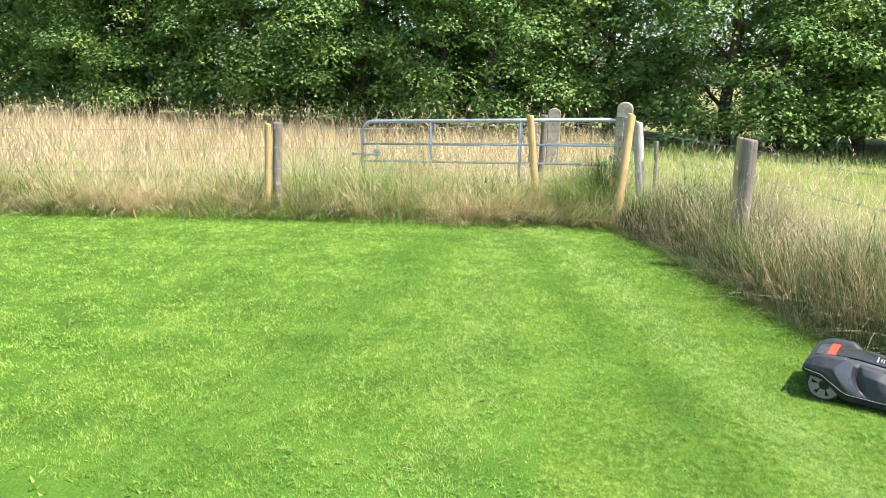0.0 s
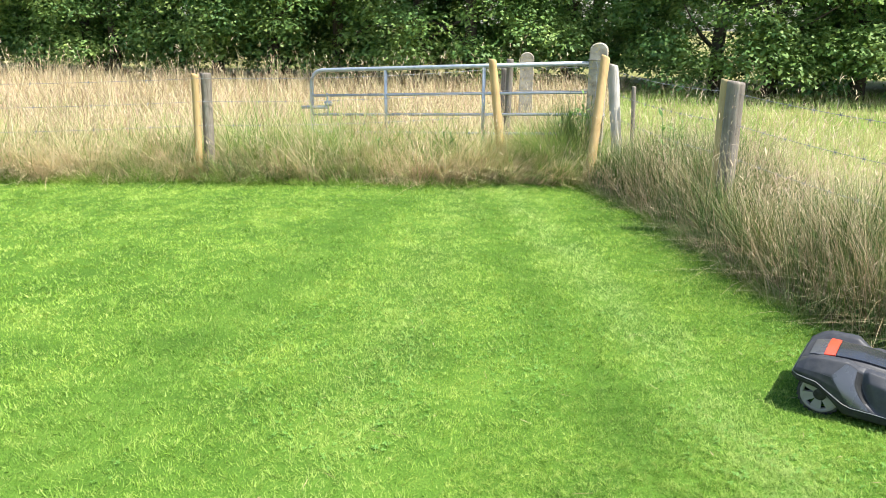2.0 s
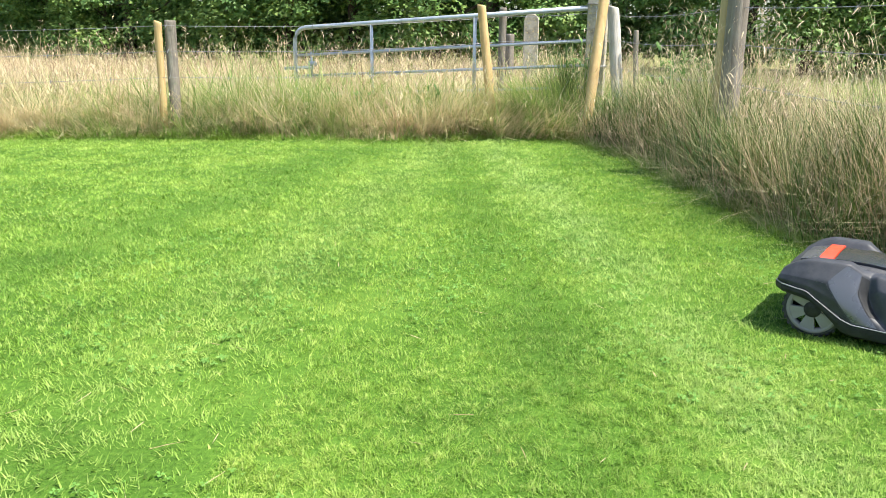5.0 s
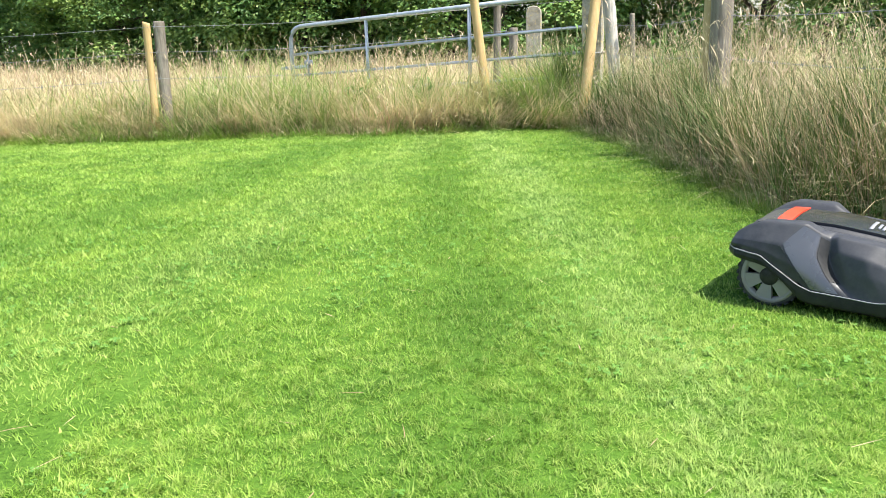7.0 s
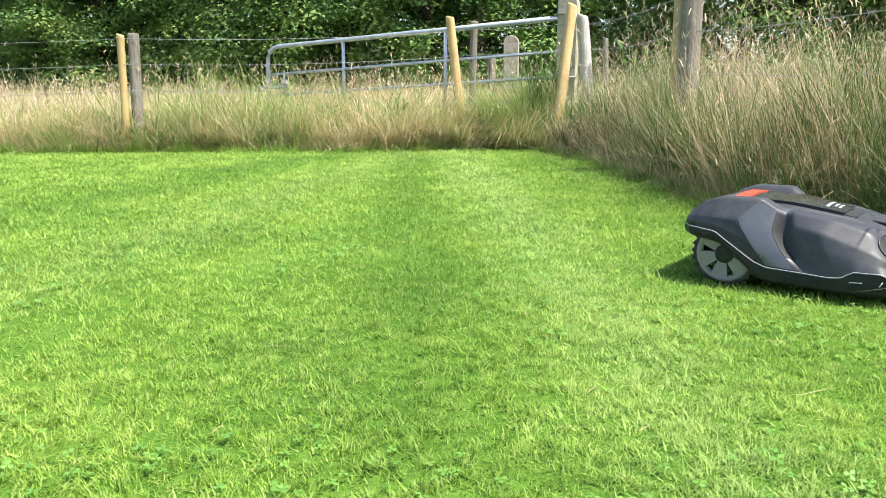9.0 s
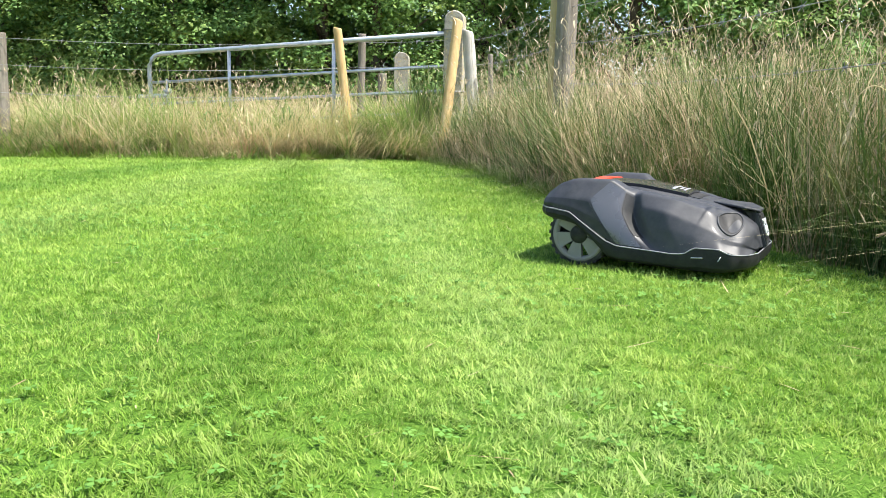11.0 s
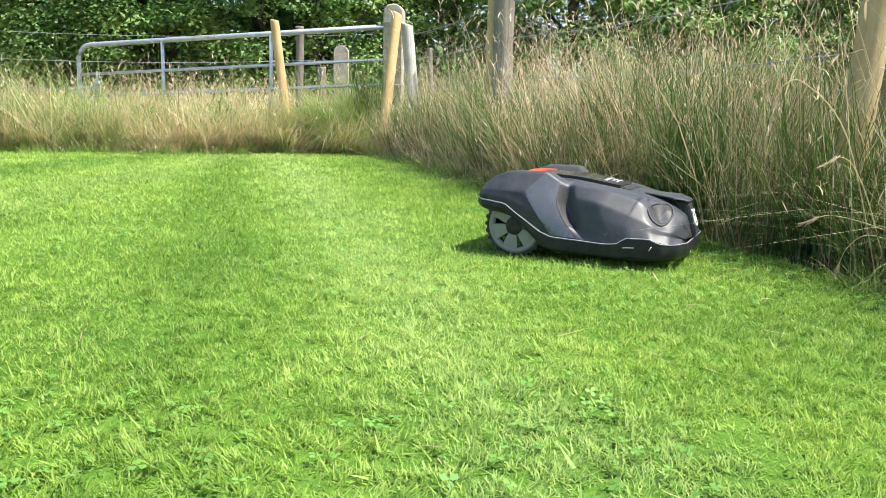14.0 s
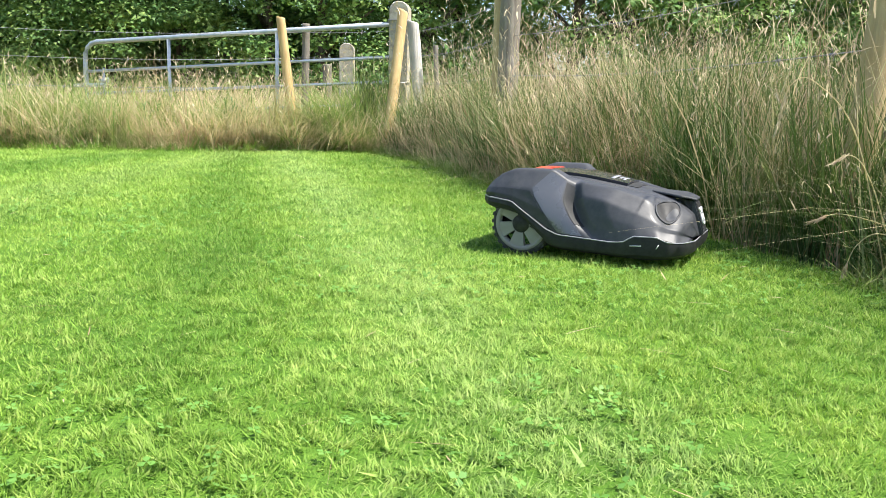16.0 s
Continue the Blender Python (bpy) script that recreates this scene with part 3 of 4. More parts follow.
keep = (x > side_edge(np.minimum(y, 8.9)) + 0.9 - 0.2 * np.maximum(y - 8.9, 0)) & (x < 0.75 * y + 3)
x, y = x[keep], y[keep]
tall_grass("pasture_grass", x, y, 0.26 + 0.08 * smooth_noise(x, y, 0.6, 4), 0.009, PASTURE, 0.3, 0.3, 32, "shorter green and tan pasture grass beyond the fence", 0.10, 0.05, 0.010, levels=(1.0, 0.7))


# ---- trees ----
def crown_mesh(seed, leaves, leaf_size):
    """Leaves lying in domed sprays round the limbs, lit above and hollow below."""
    rng = np.random.default_rng(seed)
    clumps = 230
    a, h = rng.uniform(0, 2 * np.pi, clumps), rng.uniform(0.03, 1.0, clumps)
    bulge = np.sin(np.pi * np.clip(0.27 + 0.70 * h, 0, 1)) ** 0.6
    r = 2.4 * bulge * rng.uniform(0.62, 1.12, clumps)
    centre = np.stack([r * np.cos(a), r * np.sin(a), 0.15 + 7.8 * h], 1)
    size = rng.uniform(0.26, 0.70, clumps)
    pick = rng.choice(clumps, leaves, p=size ** 2 / np.sum(size ** 2))
    off = rng.normal(0, 1, (leaves, 3))
    off[:, 2] = np.abs(off[:, 2]) - 0.25
    off /= np.maximum(np.linalg.norm(off, axis=1), 0.3)[:, None]
    off *= rng.uniform(0.35, 1.15, leaves)[:, None] ** 0.5
    p = centre[pick] + off * size[pick][:, None] * np.array([1.15, 1.15, 0.72]) + rng.normal(0, 0.045, (leaves, 3))
    p[:, 2] -= 0.22 * np.hypot(off[:, 0], off[:, 1]) ** 2 * size[pick]
    p[:, 2] = np.maximum(p[:, 2], 0.05)
    out = off + np.array([0, 0, 0.75]) + rng.normal(0, 0.42, (leaves, 3))
    out /= np.linalg.norm(out, axis=1)[:, None]
    u = np.cross(out, rng.normal(0, 1, (leaves, 3)))
    u /= np.linalg.norm(u, axis=1)[:, None]
    w = np.cross(out, u)
    s = leaf_size * rng.uniform(0.038, 0.072, leaves)[:, None]
    v = np.stack([p - u * s * 0.9, p + u * s * 0.5 - w * s * 0.75, p + u * s * 0.7 + w * s * 0.65], 1)
    return triangles("crown", v.reshape(-1, 3), np.arange(leaves * 3).reshape(-1, 3), LEAF)


def tree(seed, leaves=36000, leaf_size=1.0):
    rnd = random.Random(seed)
    t = thing("tree", "dense dark green broadleaf hedgerow tree", "tree", "row of trees behind the field")
    bm = bmesh.new()
    tube(bm, [(0, 0, -0.1), (0.06, 0.03, 1.2), (-0.05, 0.1, 3.0), (0.1, 0.0, 5.0), (0.05, 0.05, 6.8)], [0.19, 0.15, 0.12, 0.08, 0.03], 9)
    part("trunk", bm, BARK, t)
    for k in range(8):
        a, z = k * 2.4 + rnd.random(), 0.9 + 0.62 * k
        bm = bmesh.new()
        r = 2.0 - 0.12 * k
        tube(bm, [(0, 0, z), (0.4 * r * math.cos(a), 0.4 * r * math.sin(a), z + 0.5), (r * math.cos(a + 0.2), r * math.sin(a + 0.2), z + 1.1)], [0.06, 0.045, 0.012], 6)
        part("limb", bm, BARK, t)
    ob = new("crown", crown_mesh(seed, leaves, leaf_size))
    ob.parent = t
    return t


kinds = [tree(40 + k) for k in range(4)] + [tree(50, 12000, 2.4)]
rnd = random.Random(5)
spots = [(-18.5 + 2.1 * k + rnd.uniform(-0.5, 0.5), 21.5 + rnd.uniform(-0.9, 0.9) + (0.6 if k < 7 else 0), k % 4) for k in range(20)]
spots = [(2.2 + math.copysign(1.5, x - 2.2), y, k) if abs(x - 2.2) < 1.5 else (x, y, k) for x, y, k in spots]  # a thin place in the row
spots += [(-18 + 3.1 * k + rnd.uniform(-0.5, 0.5), 25.5 + rnd.uniform(-0.6, 0.6), 4) for k in range(13)]
placed = set()
for x, y, k in spots:
    if k == 4 and abs(x - 2.6) < 1.6:
        continue
    m = pose(x, y, 0, 0, 0, rnd.uniform(0, 360))
    if k in placed:
        copy_thing(kinds[k], m)
    else:
        kinds[k].matrix_basis = m
        placed.add(k)
# ---- gate and fences ----
def round_post(name, label, base, top, radius, mat, group, sides=14, half=False, slant=0.0, seed=0):
    """A fence post between two points, its surface a little uneven; half: sawn down the middle; slant: how far its top is cut askew."""
    b, t = Vector(base), Vector(top)
    ob = thing(name, label, "fence post", group, b)
    way = t - b
    u = way.cross(Vector((0, 1, 0))).normalized()
    w = way.normalized().cross(u)
    bm = bmesh.new()
    levels = [-0.16, 0, 0.12, 0.25, 0.4, 0.55, 0.7, 0.85, 0.95, 0.985, 1.0]
    rings = []
    for i, f in enumerate(levels):
        ring = []
        for k in range(sides):
            a = k * 2 * math.pi / sides
            r = radius * (1 + 0.07 * noise.noise((math.cos(a) * 1.5 + seed, math.sin(a) * 1.5, f * 3 + seed))) * (0.93 if f == 1.0 else 1)
            cx, cy = r * math.cos(a), r * math.sin(a)
            if half:
                cy = max(cy, -0.12 * radius)
            lift = slant * cx / radius if f > 0.9 else 0
            ring.append(bm.verts.new(way * f + u * cx + w * cy + Vector((0, 0, lift))))
        rings.append(ring)
    for r0, r1 in zip(rings, rings[1:]):
        for k in range(sides):
            bm.faces.new((r0[k], r0[(k + 1) % sides], r1[(k + 1) % sides], r1[k]))
    bm.faces.new(rings[-1])
    p = part("shaft", bm, mat, ob)
    for f in p.data.polygons:
        f.use_smooth = len(f.vertices) == 4
    return ob


FENCE = "posts of the wire fence"
round_post("fence_post", "weathered grey round wooden fence post in long grass", (-3.215, 8.60, 0), (-3.195, 8.60, 1.02), 0.052, OLD_WOOD, FENCE, seed=1)
round_post("fence_post", "fresh yellow pine half-round stake beside the grey post", (-3.300, 8.53, 0), (-3.285, 8.54, 1.01), 0.038, NEW_WOOD, FENCE, half=True, slant=0.01, seed=2)
round_post("fence_post", "fresh yellow pine stake leaning against the gate", (-0.22, 9.38, 0), (-0.37, 9.44, 1.18), 0.043, NEW_WOOD, FENCE, half=True, slant=0.012, seed=3)
round_post("fence_post", "slim weathered grey wooden post behind the gate", (-0.24, 9.85, 0), (-0.22, 9.85, 1.17), 0.038, OLD_WOOD, FENCE, seed=4)
round_post("fence_post", "fresh yellow pine stake leaning on the concrete gatepost", (0.70, 8.92, 0), (0.79, 9.22, 1.24), 0.046, NEW_WOOD, FENCE, half=True, slant=0.015, seed=5)
round_post("fence_post", "bleached pale wooden strainer post leaning behind the gatepost", (1.0, 9.28, 0), (0.87, 9.33, 1.16), 0.055, PALE_WOOD, FENCE, slant=0.02, seed=6)
round_post("fence_post", "weathered grey round wooden fence post with split top", (1.668, 7.03, 0), (1.668, 7.03, 1.16), 0.065, OLD_WOOD, FENCE, slant=0.008, seed=7)
round_post("fence_post", "yellowish pine stake fixed to the grey post", (1.614, 7.07, 0), (1.610, 7.07, 1.17), 0.042, AGED_PINE, FENCE, half=True, slant=0.01, seed=8)
round_post("fence_post", "pale yellow pine stake standing in tall grass", (2.56, 4.27, 0), (2.64, 4.29, 1.18), 0.046, AGED_PINE, FENCE, half=True, slant=0.01, seed=9)
round_post("fence_post", "weathered grey post behind the pine stake", (2.67, 4.34, 0), (2.74, 4.35, 1.15), 0.062, OLD_WOOD, FENCE, seed=10)


round_post("fence_post", "thin brown broken stake beyond the fence corner", (1.13, 9.25, 0), (1.09, 9.25, 0.95), 0.022, OLD_WOOD, FENCE, seed=13)


def concrete_post(label, x, y, w, d, h, turn, group):
    ob = thing("concrete_gatepost", label, "gatepost", group, (x, y, 0))
    ob.rotation_euler.z = radians(turn)
    outline = [(-w / 2, -0.1), (-w / 2, h - w * 0.42)]
    for k in range(1, 8):
        a = math.pi - k * math.pi / 8
        outline.append((w / 2 * math.cos(a), h - w * 0.42 + w * 0.42 * math.sin(a)))
    outline += [(w / 2, h - w * 0.42), (w / 2, -0.1)]
    bm = bmesh.new()
    rows = []
    for yy, s in ((-d / 2, 0.92), (-d / 2 + 0.012, 1.0), (d / 2 - 0.012, 1.0), (d / 2, 0.92)):
        rows.append([bm.verts.new((px * s, yy, pz if pz < 0 else pz - (1 - s) * 0.1)) for px, pz in outline])
    for r0, r1 in zip(rows, rows[1:]):
        for k in range(len(outline) - 1):
            bm.faces.new((r0[k], r0[k + 1], r1[k + 1], r1[k]))
    bm.faces.new(rows[0][::-1])
    bm.faces.new(rows[-1])
    bmesh.ops.recalc_face_normals(bm, faces=bm.faces)
    part("shaft", bm, CONCRETE, ob, smooth=False)
    return ob


gatepost = concrete_post("round-topped lichen-stained concrete gatepost at the fence corner", 0.730, 9.60, 0.185, 0.17, 1.365, -4, "concrete gateposts")
for z in (1.19, 0.62):
    bm = bmesh.new()
    tube(bm, [(-0.098, -0.091, z), (0.098, -0.091, z), (0.098, 0.091, z), (-0.098, 0.091, z), (-0.098, -0.091, z)], 0.006, 6)
    part("hinge_strap", bm, WIRE, gatepost, "rusty wire strap")
concrete_post("small round-topped concrete post standing out in the meadow", -0.20, 12.2, 0.19, 0.16, 1.17, 5, "concrete gateposts")
round_post("fence_post", "short broken wooden post in the meadow grass", (-0.53, 12.6, 0), (-0.53, 12.6, 0.92), 0.06, OLD_WOOD, FENCE, seed=12)

GATE_HINGE, GATE_END = Vector((0.62, 9.56, 1.155)), Vector((-2.68, 10.32, 0.965))


def field_gate():
    g = thing("field_gate", "galvanised tubular steel field gate, shut, deep in grass", "gate", "", (GATE_HINGE.x, GATE_HINGE.y, 0))
    way = GATE_END - GATE_HINGE
    flat = Vector((way.x, way.y, 0))

    def at(f, z):
        """A place on the gate: f along it from the hinge, z from the foot."""
        return flat * f + Vector((0, 0, z + way.z * f))

    top, foot = GATE_HINGE.z - 0.0, 0.12
    bend = [at(-0.03, top), at(0.5, top), at(0.955, top), at(0.975, top - 0.015), at(0.99, top - 0.055), at(0.998, top - 0.11), at(1.0, top - 0.2), at(1.0, foot)]
    bm = bmesh.new()
    tube(bm, bend, 0.024, 10)
    part("top_rail", bm, GALVANISED, g)
    bm = bmesh.new()
    tube(bm, [at(-0.03, top - 0.01), at(-0.03, foot)], 0.022, 10)
    part("hinge_stile", bm, GALVANISED, g)
    for z, r in ((top - 0.30, 0.016), (top - 0.53, 0.015), (top - 0.74, 0.015), (foot + 0.1, 0.016)):
        bm = bmesh.new()
        tube(bm, [at(-0.03, z), at(0.5, z), at(1.0, z)], r, 8)
        part("rail", bm, GALVANISED, g)
    for f in (0.34, 0.70):
        bm = bmesh.new()
        tube(bm, [at(f, top), at(f, foot + 0.1)], 0.019, 8)
        part("upright", bm, GALVANISED, g)
    bm = bmesh.new()
    tube(bm, [at(0.935, top - 0.27), at(0.935, top - 0.55)], 0.012, 6)
    tube(bm, [at(0.93, top - 0.44), at(1.045, top - 0.44)], 0.02, 8)
    tube(bm, [at(0.945, top - 0.40), at(0.92, top - 0.40)], 0.03, 8)
    part("latch", bm, GALVANISED, g, "spring latch with sliding bolt")


field_gate()


def barb_mesh():
    bm = bmesh.new()
    for s in (1, -1):
        d = Vector((0.012 * s, 0.006, 0.018))
        tube(bm, [-d, d], 0.0016, 4)
    tube(bm, [(0, -0.008, 0), (0, 0.008, 0)], 0.0055, 5)
    me = bpy.data.meshes.new("barb")
    bm.to_mesh(me)
    bm.free()
    me.materials.append(WIRE)
    return me


BARB = barb_mesh()


def barbed_wire(points, label):
    ob = thing("barbed_wire", label, "fence wire", "strands of the wire fence")
    fine = []
    for a, c in zip(points, points[1:]):
        a, c = Vector(a), Vector(c)
        for k in range(12):
            f = k / 12
            fine.append(a.lerp(c, f) - Vector((0, 0, 0.05 * f * (1 - f) * (c - a).length)))
    fine.append(Vector(points[-1]))
    bm = bmesh.new()
    tube(bm, fine, 0.0021, 5)
    part("strand", bm, WIRE, ob)
    total = 0.0
    for a, c in zip(fine, fine[1:]):
        total += (c - a).length
        if total > 0.11:
            total = 0.0
            b = new("barb", BARB)
            b.parent = ob
            b.matrix_basis = Matrix.Translation(a) @ (c - a).to_track_quat("Y", "Z").to_matrix().to_4x4()


for z0, z1 in ((0.97, 1.12), (0.74, 0.88), (0.50, 0.62)):
    barbed_wire([(-9.5, 6.55, z0), (-3.2, 8.53, z0), (-0.2, 9.78, z1 - 0.04), (0.73, 9.73, z1)], "thin rusty barbed wire strand behind the gate grass")
for z in (1.08, 0.86, 0.62):
    barbed_wire([(0.93, 9.35, z), (1.64, 7.13, z), (2.72, 4.41, z), (3.75, 1.5, z)], "thin grey barbed wire strand along the pasture")
# ---- robot mower ----
def plastic(name, colour, rough, flecks=0.12, coat=0.0):
    m, nt, b = material(name)
    dust = ramp(nt, place_noise(nt, 30.0, 6.0, 0.7), [(0.35, colour), (0.75, tuple(c + flecks * (0.3 - c) for c in colour))])
    nt.links.new(dust, b.inputs["Base Color"])
    r = ramp(nt, place_noise(nt, 11.0, 5.0), [(0.3, (rough * 0.8,) * 3), (0.7, (rough * 1.25,) * 3)])
    nt.links.new(r, b.inputs["Roughness"])
    b.inputs["Specular IOR Level"].default_value = 0.35
    b.inputs["Coat Weight"].default_value, b.inputs["Coat Roughness"].default_value = coat, 0.12
    bump(nt, b, place_noise(nt, 420.0, 2.0), 0.05, 0.001)
    return m


SHELL = plastic("graphite_shell", (0.036, 0.039, 0.047), 0.5, 0.10, 0.03)
GLOSS = plastic("glossy_hatch", (0.024, 0.027, 0.036), 0.2, 0.03, 0.4)
# Lighter than the shell: sky reflections on flank and cover put into the colour.
SHEEN_PANEL = plastic("satin_sheen_panel", (0.105, 0.11, 0.125), 0.28, 0.06, 0.25)
SHEEN_PANEL.node_tree.nodes["Principled BSDF"].inputs["Metallic"].default_value = 0.35
BUMPER = plastic("black_bumper", (0.011, 0.012, 0.014), 0.6, 0.06)
# Shell grey darkened: holds the shade on the sideways-facing cheek.
SHADED_CHEEK = plastic("shaded_grey_cheek", (0.026, 0.028, 0.033), 0.45, 0.08)
BLACK = plastic("matt_black_plastic", (0.014, 0.014, 0.015), 0.6)
RED = plastic("red_button", (0.75, 0.075, 0.035), 0.35, 0.02, 0.3)
TRIM = plastic("pale_trim_line", (0.26, 0.27, 0.29), 0.45, 0.0)
RUBBER = plastic("tyre_rubber", (0.02, 0.02, 0.02), 0.85, 0.3)
RIM = plastic("dusty_grey_rim", (0.25, 0.235, 0.205), 0.75, 0.5)
WHITE = plastic("white_print", (0.66, 0.67, 0.68), 0.4, 0.0)
PRINT = plastic("grey_print", (0.30, 0.31, 0.33), 0.4, 0.0)
LENS_GREY = plastic("smoked_lens", (0.055, 0.058, 0.064), 0.5, 0.0, 0.0)

MOWER_PLACE, MOWER_TURN, MOWER_SCALE = (1.856, 4.272), -24.0, 0.824
LENGTH = 0.70
X_KEYS = (0.0, 0.03, 0.08, 0.15, 0.23, 0.31, 0.40, 0.50, 0.58, 0.64, 0.68, 0.70)


def along(values, x):
    return float(np.interp(x, X_KEYS, values))


def half_width(x):
    return along((0.215, 0.255, 0.272, 0.277, 0.274, 0.266, 0.266, 0.272, 0.268, 0.250, 0.205, 0.140), x)


def trim_height(x):
    return float(np.interp(x, (0, 0.06, 0.12, 0.155, 0.245, 0.285, 0.46, 0.50, 0.53, 0.60, 0.63, 0.66, 0.70), (0.192, 0.190, 0.184, 0.160, 0.100, 0.084, 0.078, 0.082, 0.104, 0.106, 0.092, 0.088, 0.088)))


def skirt_foot(x):
    return float(np.interp(x, (0, 0.09, 0.14, 0.18, 0.25, 0.30, 0.60, 0.66, 0.70), (0.158, 0.152, 0.140, 0.112, 0.042, 0.034, 0.030, 0.036, 0.042)))


def bell(v, mid, wide):
    return math.exp(-((v - mid) / wide) ** 2)


# The shell hangs between lines that run from tail to nose, each given at thirteen stations: along, out from the middle, up.
LINE_AT = (0.0, 0.22, 0.27, 0.33, 0.50, 0.70, 0.86, 1.0)
MIDDLE_X = (0, 0.015, 0.06, 0.12, 0.24, 0.29, 0.32, 0.35, 0.45, 0.55, 0.625, 0.68, 0.70)
CREST_X = (0, 0.015, 0.06, 0.11, 0.24, 0.285, 0.31, 0.335, 0.45, 0.545, 0.615, 0.67, 0.695)
CREASE_X = (0, 0.010, 0.05, 0.10, 0.175, 0.285, 0.315, 0.345, 0.43, 0.53, 0.605, 0.66, 0.69)
FLANK_X = (0, 0.010, 0.05, 0.12, 0.225, 0.318, 0.345, 0.375, 0.45, 0.53, 0.60, 0.655, 0.685)
TRIM_X = (0.002, 0.012, 0.06, 0.155, 0.285, 0.375, 0.41, 0.44, 0.49, 0.54, 0.605, 0.66, 0.69)
LINES_X = (MIDDLE_X, MIDDLE_X, MIDDLE_X, MIDDLE_X, CREST_X, CREASE_X, FLANK_X, TRIM_X)
HATCH_SIDE = (0.07, 0.10, 0.118, 0.122, 0.118, 0.114, 0.112, 0.110, 0.094, 0.086, 0.080, 0.070, 0.05)
RIDGE_SIDE = (0.11, 0.14, 0.155, 0.163, 0.161, 0.152, 0.146, 0.142, 0.130, 0.125, 0.118, 0.10, 0.07)
CREST_SIDE = (0.185, 0.205, 0.218, 0.222, 0.214, 0.196, 0.186, 0.190, 0.192, 0.190, 0.180, 0.150, 0.10)
CREASE_SIDE = (0.205, 0.232, 0.252, 0.262, 0.268, 0.240, 0.206, 0.222, 0.242, 0.240, 0.226, 0.19, 0.12)
FLANK_SIDE = (0.213, 0.243, 0.262, 0.273, 0.275, 0.252, 0.226, 0.242, 0.260, 0.258, 0.242, 0.20, 0.125)
LINES_SIDE = ((0,) * 13, HATCH_SIDE, tuple(v + 0.014 for v in HATCH_SIDE), RIDGE_SIDE, CREST_SIDE, CREASE_SIDE, FLANK_SIDE, tuple(half_width(x) for x in TRIM_X))
SPINE_Z = (0.194, 0.240, 0.264, 0.275, 0.277, 0.275, 0.272, 0.268, 0.252, 0.230, 0.214, 0.168, 0.10)
GROOVE_Z = (0.194, 0.234, 0.252, 0.256, 0.256, 0.252, 0.248, 0.242, 0.226, 0.217, 0.206, 0.160, 0.10)
RIDGE_Z = (0.194, 0.238, 0.266, 0.292, 0.295, 0.268, 0.263, 0.261, 0.246, 0.228, 0.202, 0.155, 0.10)
CREST_Z = (0.194, 0.240, 0.274, 0.293, 0.296, 0.264, 0.248, 0.258, 0.244, 0.218, 0.180, 0.136, 0.098)
CREASE_Z = (0.193, 0.222, 0.228, 0.230, 0.230, 0.195, 0.180, 0.215, 0.206, 0.172, 0.146, 0.122, 0.097)
FLANK_Z = (0.192, 0.206, 0.209, 0.203, 0.160, 0.140, 0.128, 0.150, 0.150, 0.138, 0.126, 0.112, 0.095)
LINES_Z = (SPINE_Z, tuple(v - 0.005 for v in SPINE_Z), GROOVE_Z, RIDGE_Z, CREST_Z, CREASE_Z, FLANK_Z, tuple(trim_height(x) for x in TRIM_X))
STEPS, SPREAD = 120, 60


def shell_sheet():
    """The whole shell as a fine sheet between its lines, creases a little rounded, the lamp bowls pressed in."""
    cage = np.stack([np.array(v, float).T for v in (LINES_X, LINES_SIDE, LINES_Z)], 2)
    at = np.linspace(0, 12, STEPS + 1)
    rows = np.stack([[np.interp(at, np.arange(13), cage[:, k, c]) for c in range(3)] for k in range(8)])
    across = np.abs(np.linspace(-1, 1, 2 * SPREAD + 1))
    sheet = np.stack([[np.interp(across, LINE_AT, rows[:, c, i]) for c in range(3)] for i in range(STEPS + 1)]).transpose(0, 2, 1)
    for i in range(STEPS + 1):
        for j in range(2 * SPREAD + 1):
            x, a, _ = sheet[i, j]
            sheet[i, j, 2] -= 0.034 * bell(x, 0.610, 0.026) * bell(a, 0.162, 0.045)
    sheet[:, :SPREAD, 1] *= -1
    for _ in range(3):
        inner = (sheet[2:, 1:-1] + sheet[:-2, 1:-1] + sheet[1:-1, 2:] + sheet[1:-1, :-2]) / 4
        sheet[1:-1, 1:-1] = 0.4 * sheet[1:-1, 1:-1] + 0.6 * inner
    sheet[:, :, 0] -= LENGTH / 2
    return sheet


SHEET = shell_sheet()


def shell_point(p, turn):
    """A place on the shell: station p from the tail (0 to 12), turn from -1 (right rim) to 1 (left rim)."""
    i, j = min(max(p / 12, 0), 0.9999) * STEPS, min(max((turn + 1) / 2, 0), 0.9999) * 2 * SPREAD
    a, b = int(i), int(j)
    f, g = i - a, j - b
    return Vector((SHEET[a, b] * (1 - f) + SHEET[a + 1, b] * f) * (1 - g) + (SHEET[a, b + 1] * (1 - f) + SHEET[a + 1, b + 1] * f) * g)


def shell_normal(p, turn):
    e, d = 0.08, 0.012
    return (shell_point(p + e, turn) - shell_point(p - e, turn)).cross(shell_point(p, turn + d) - shell_point(p, turn - d)).normalized()


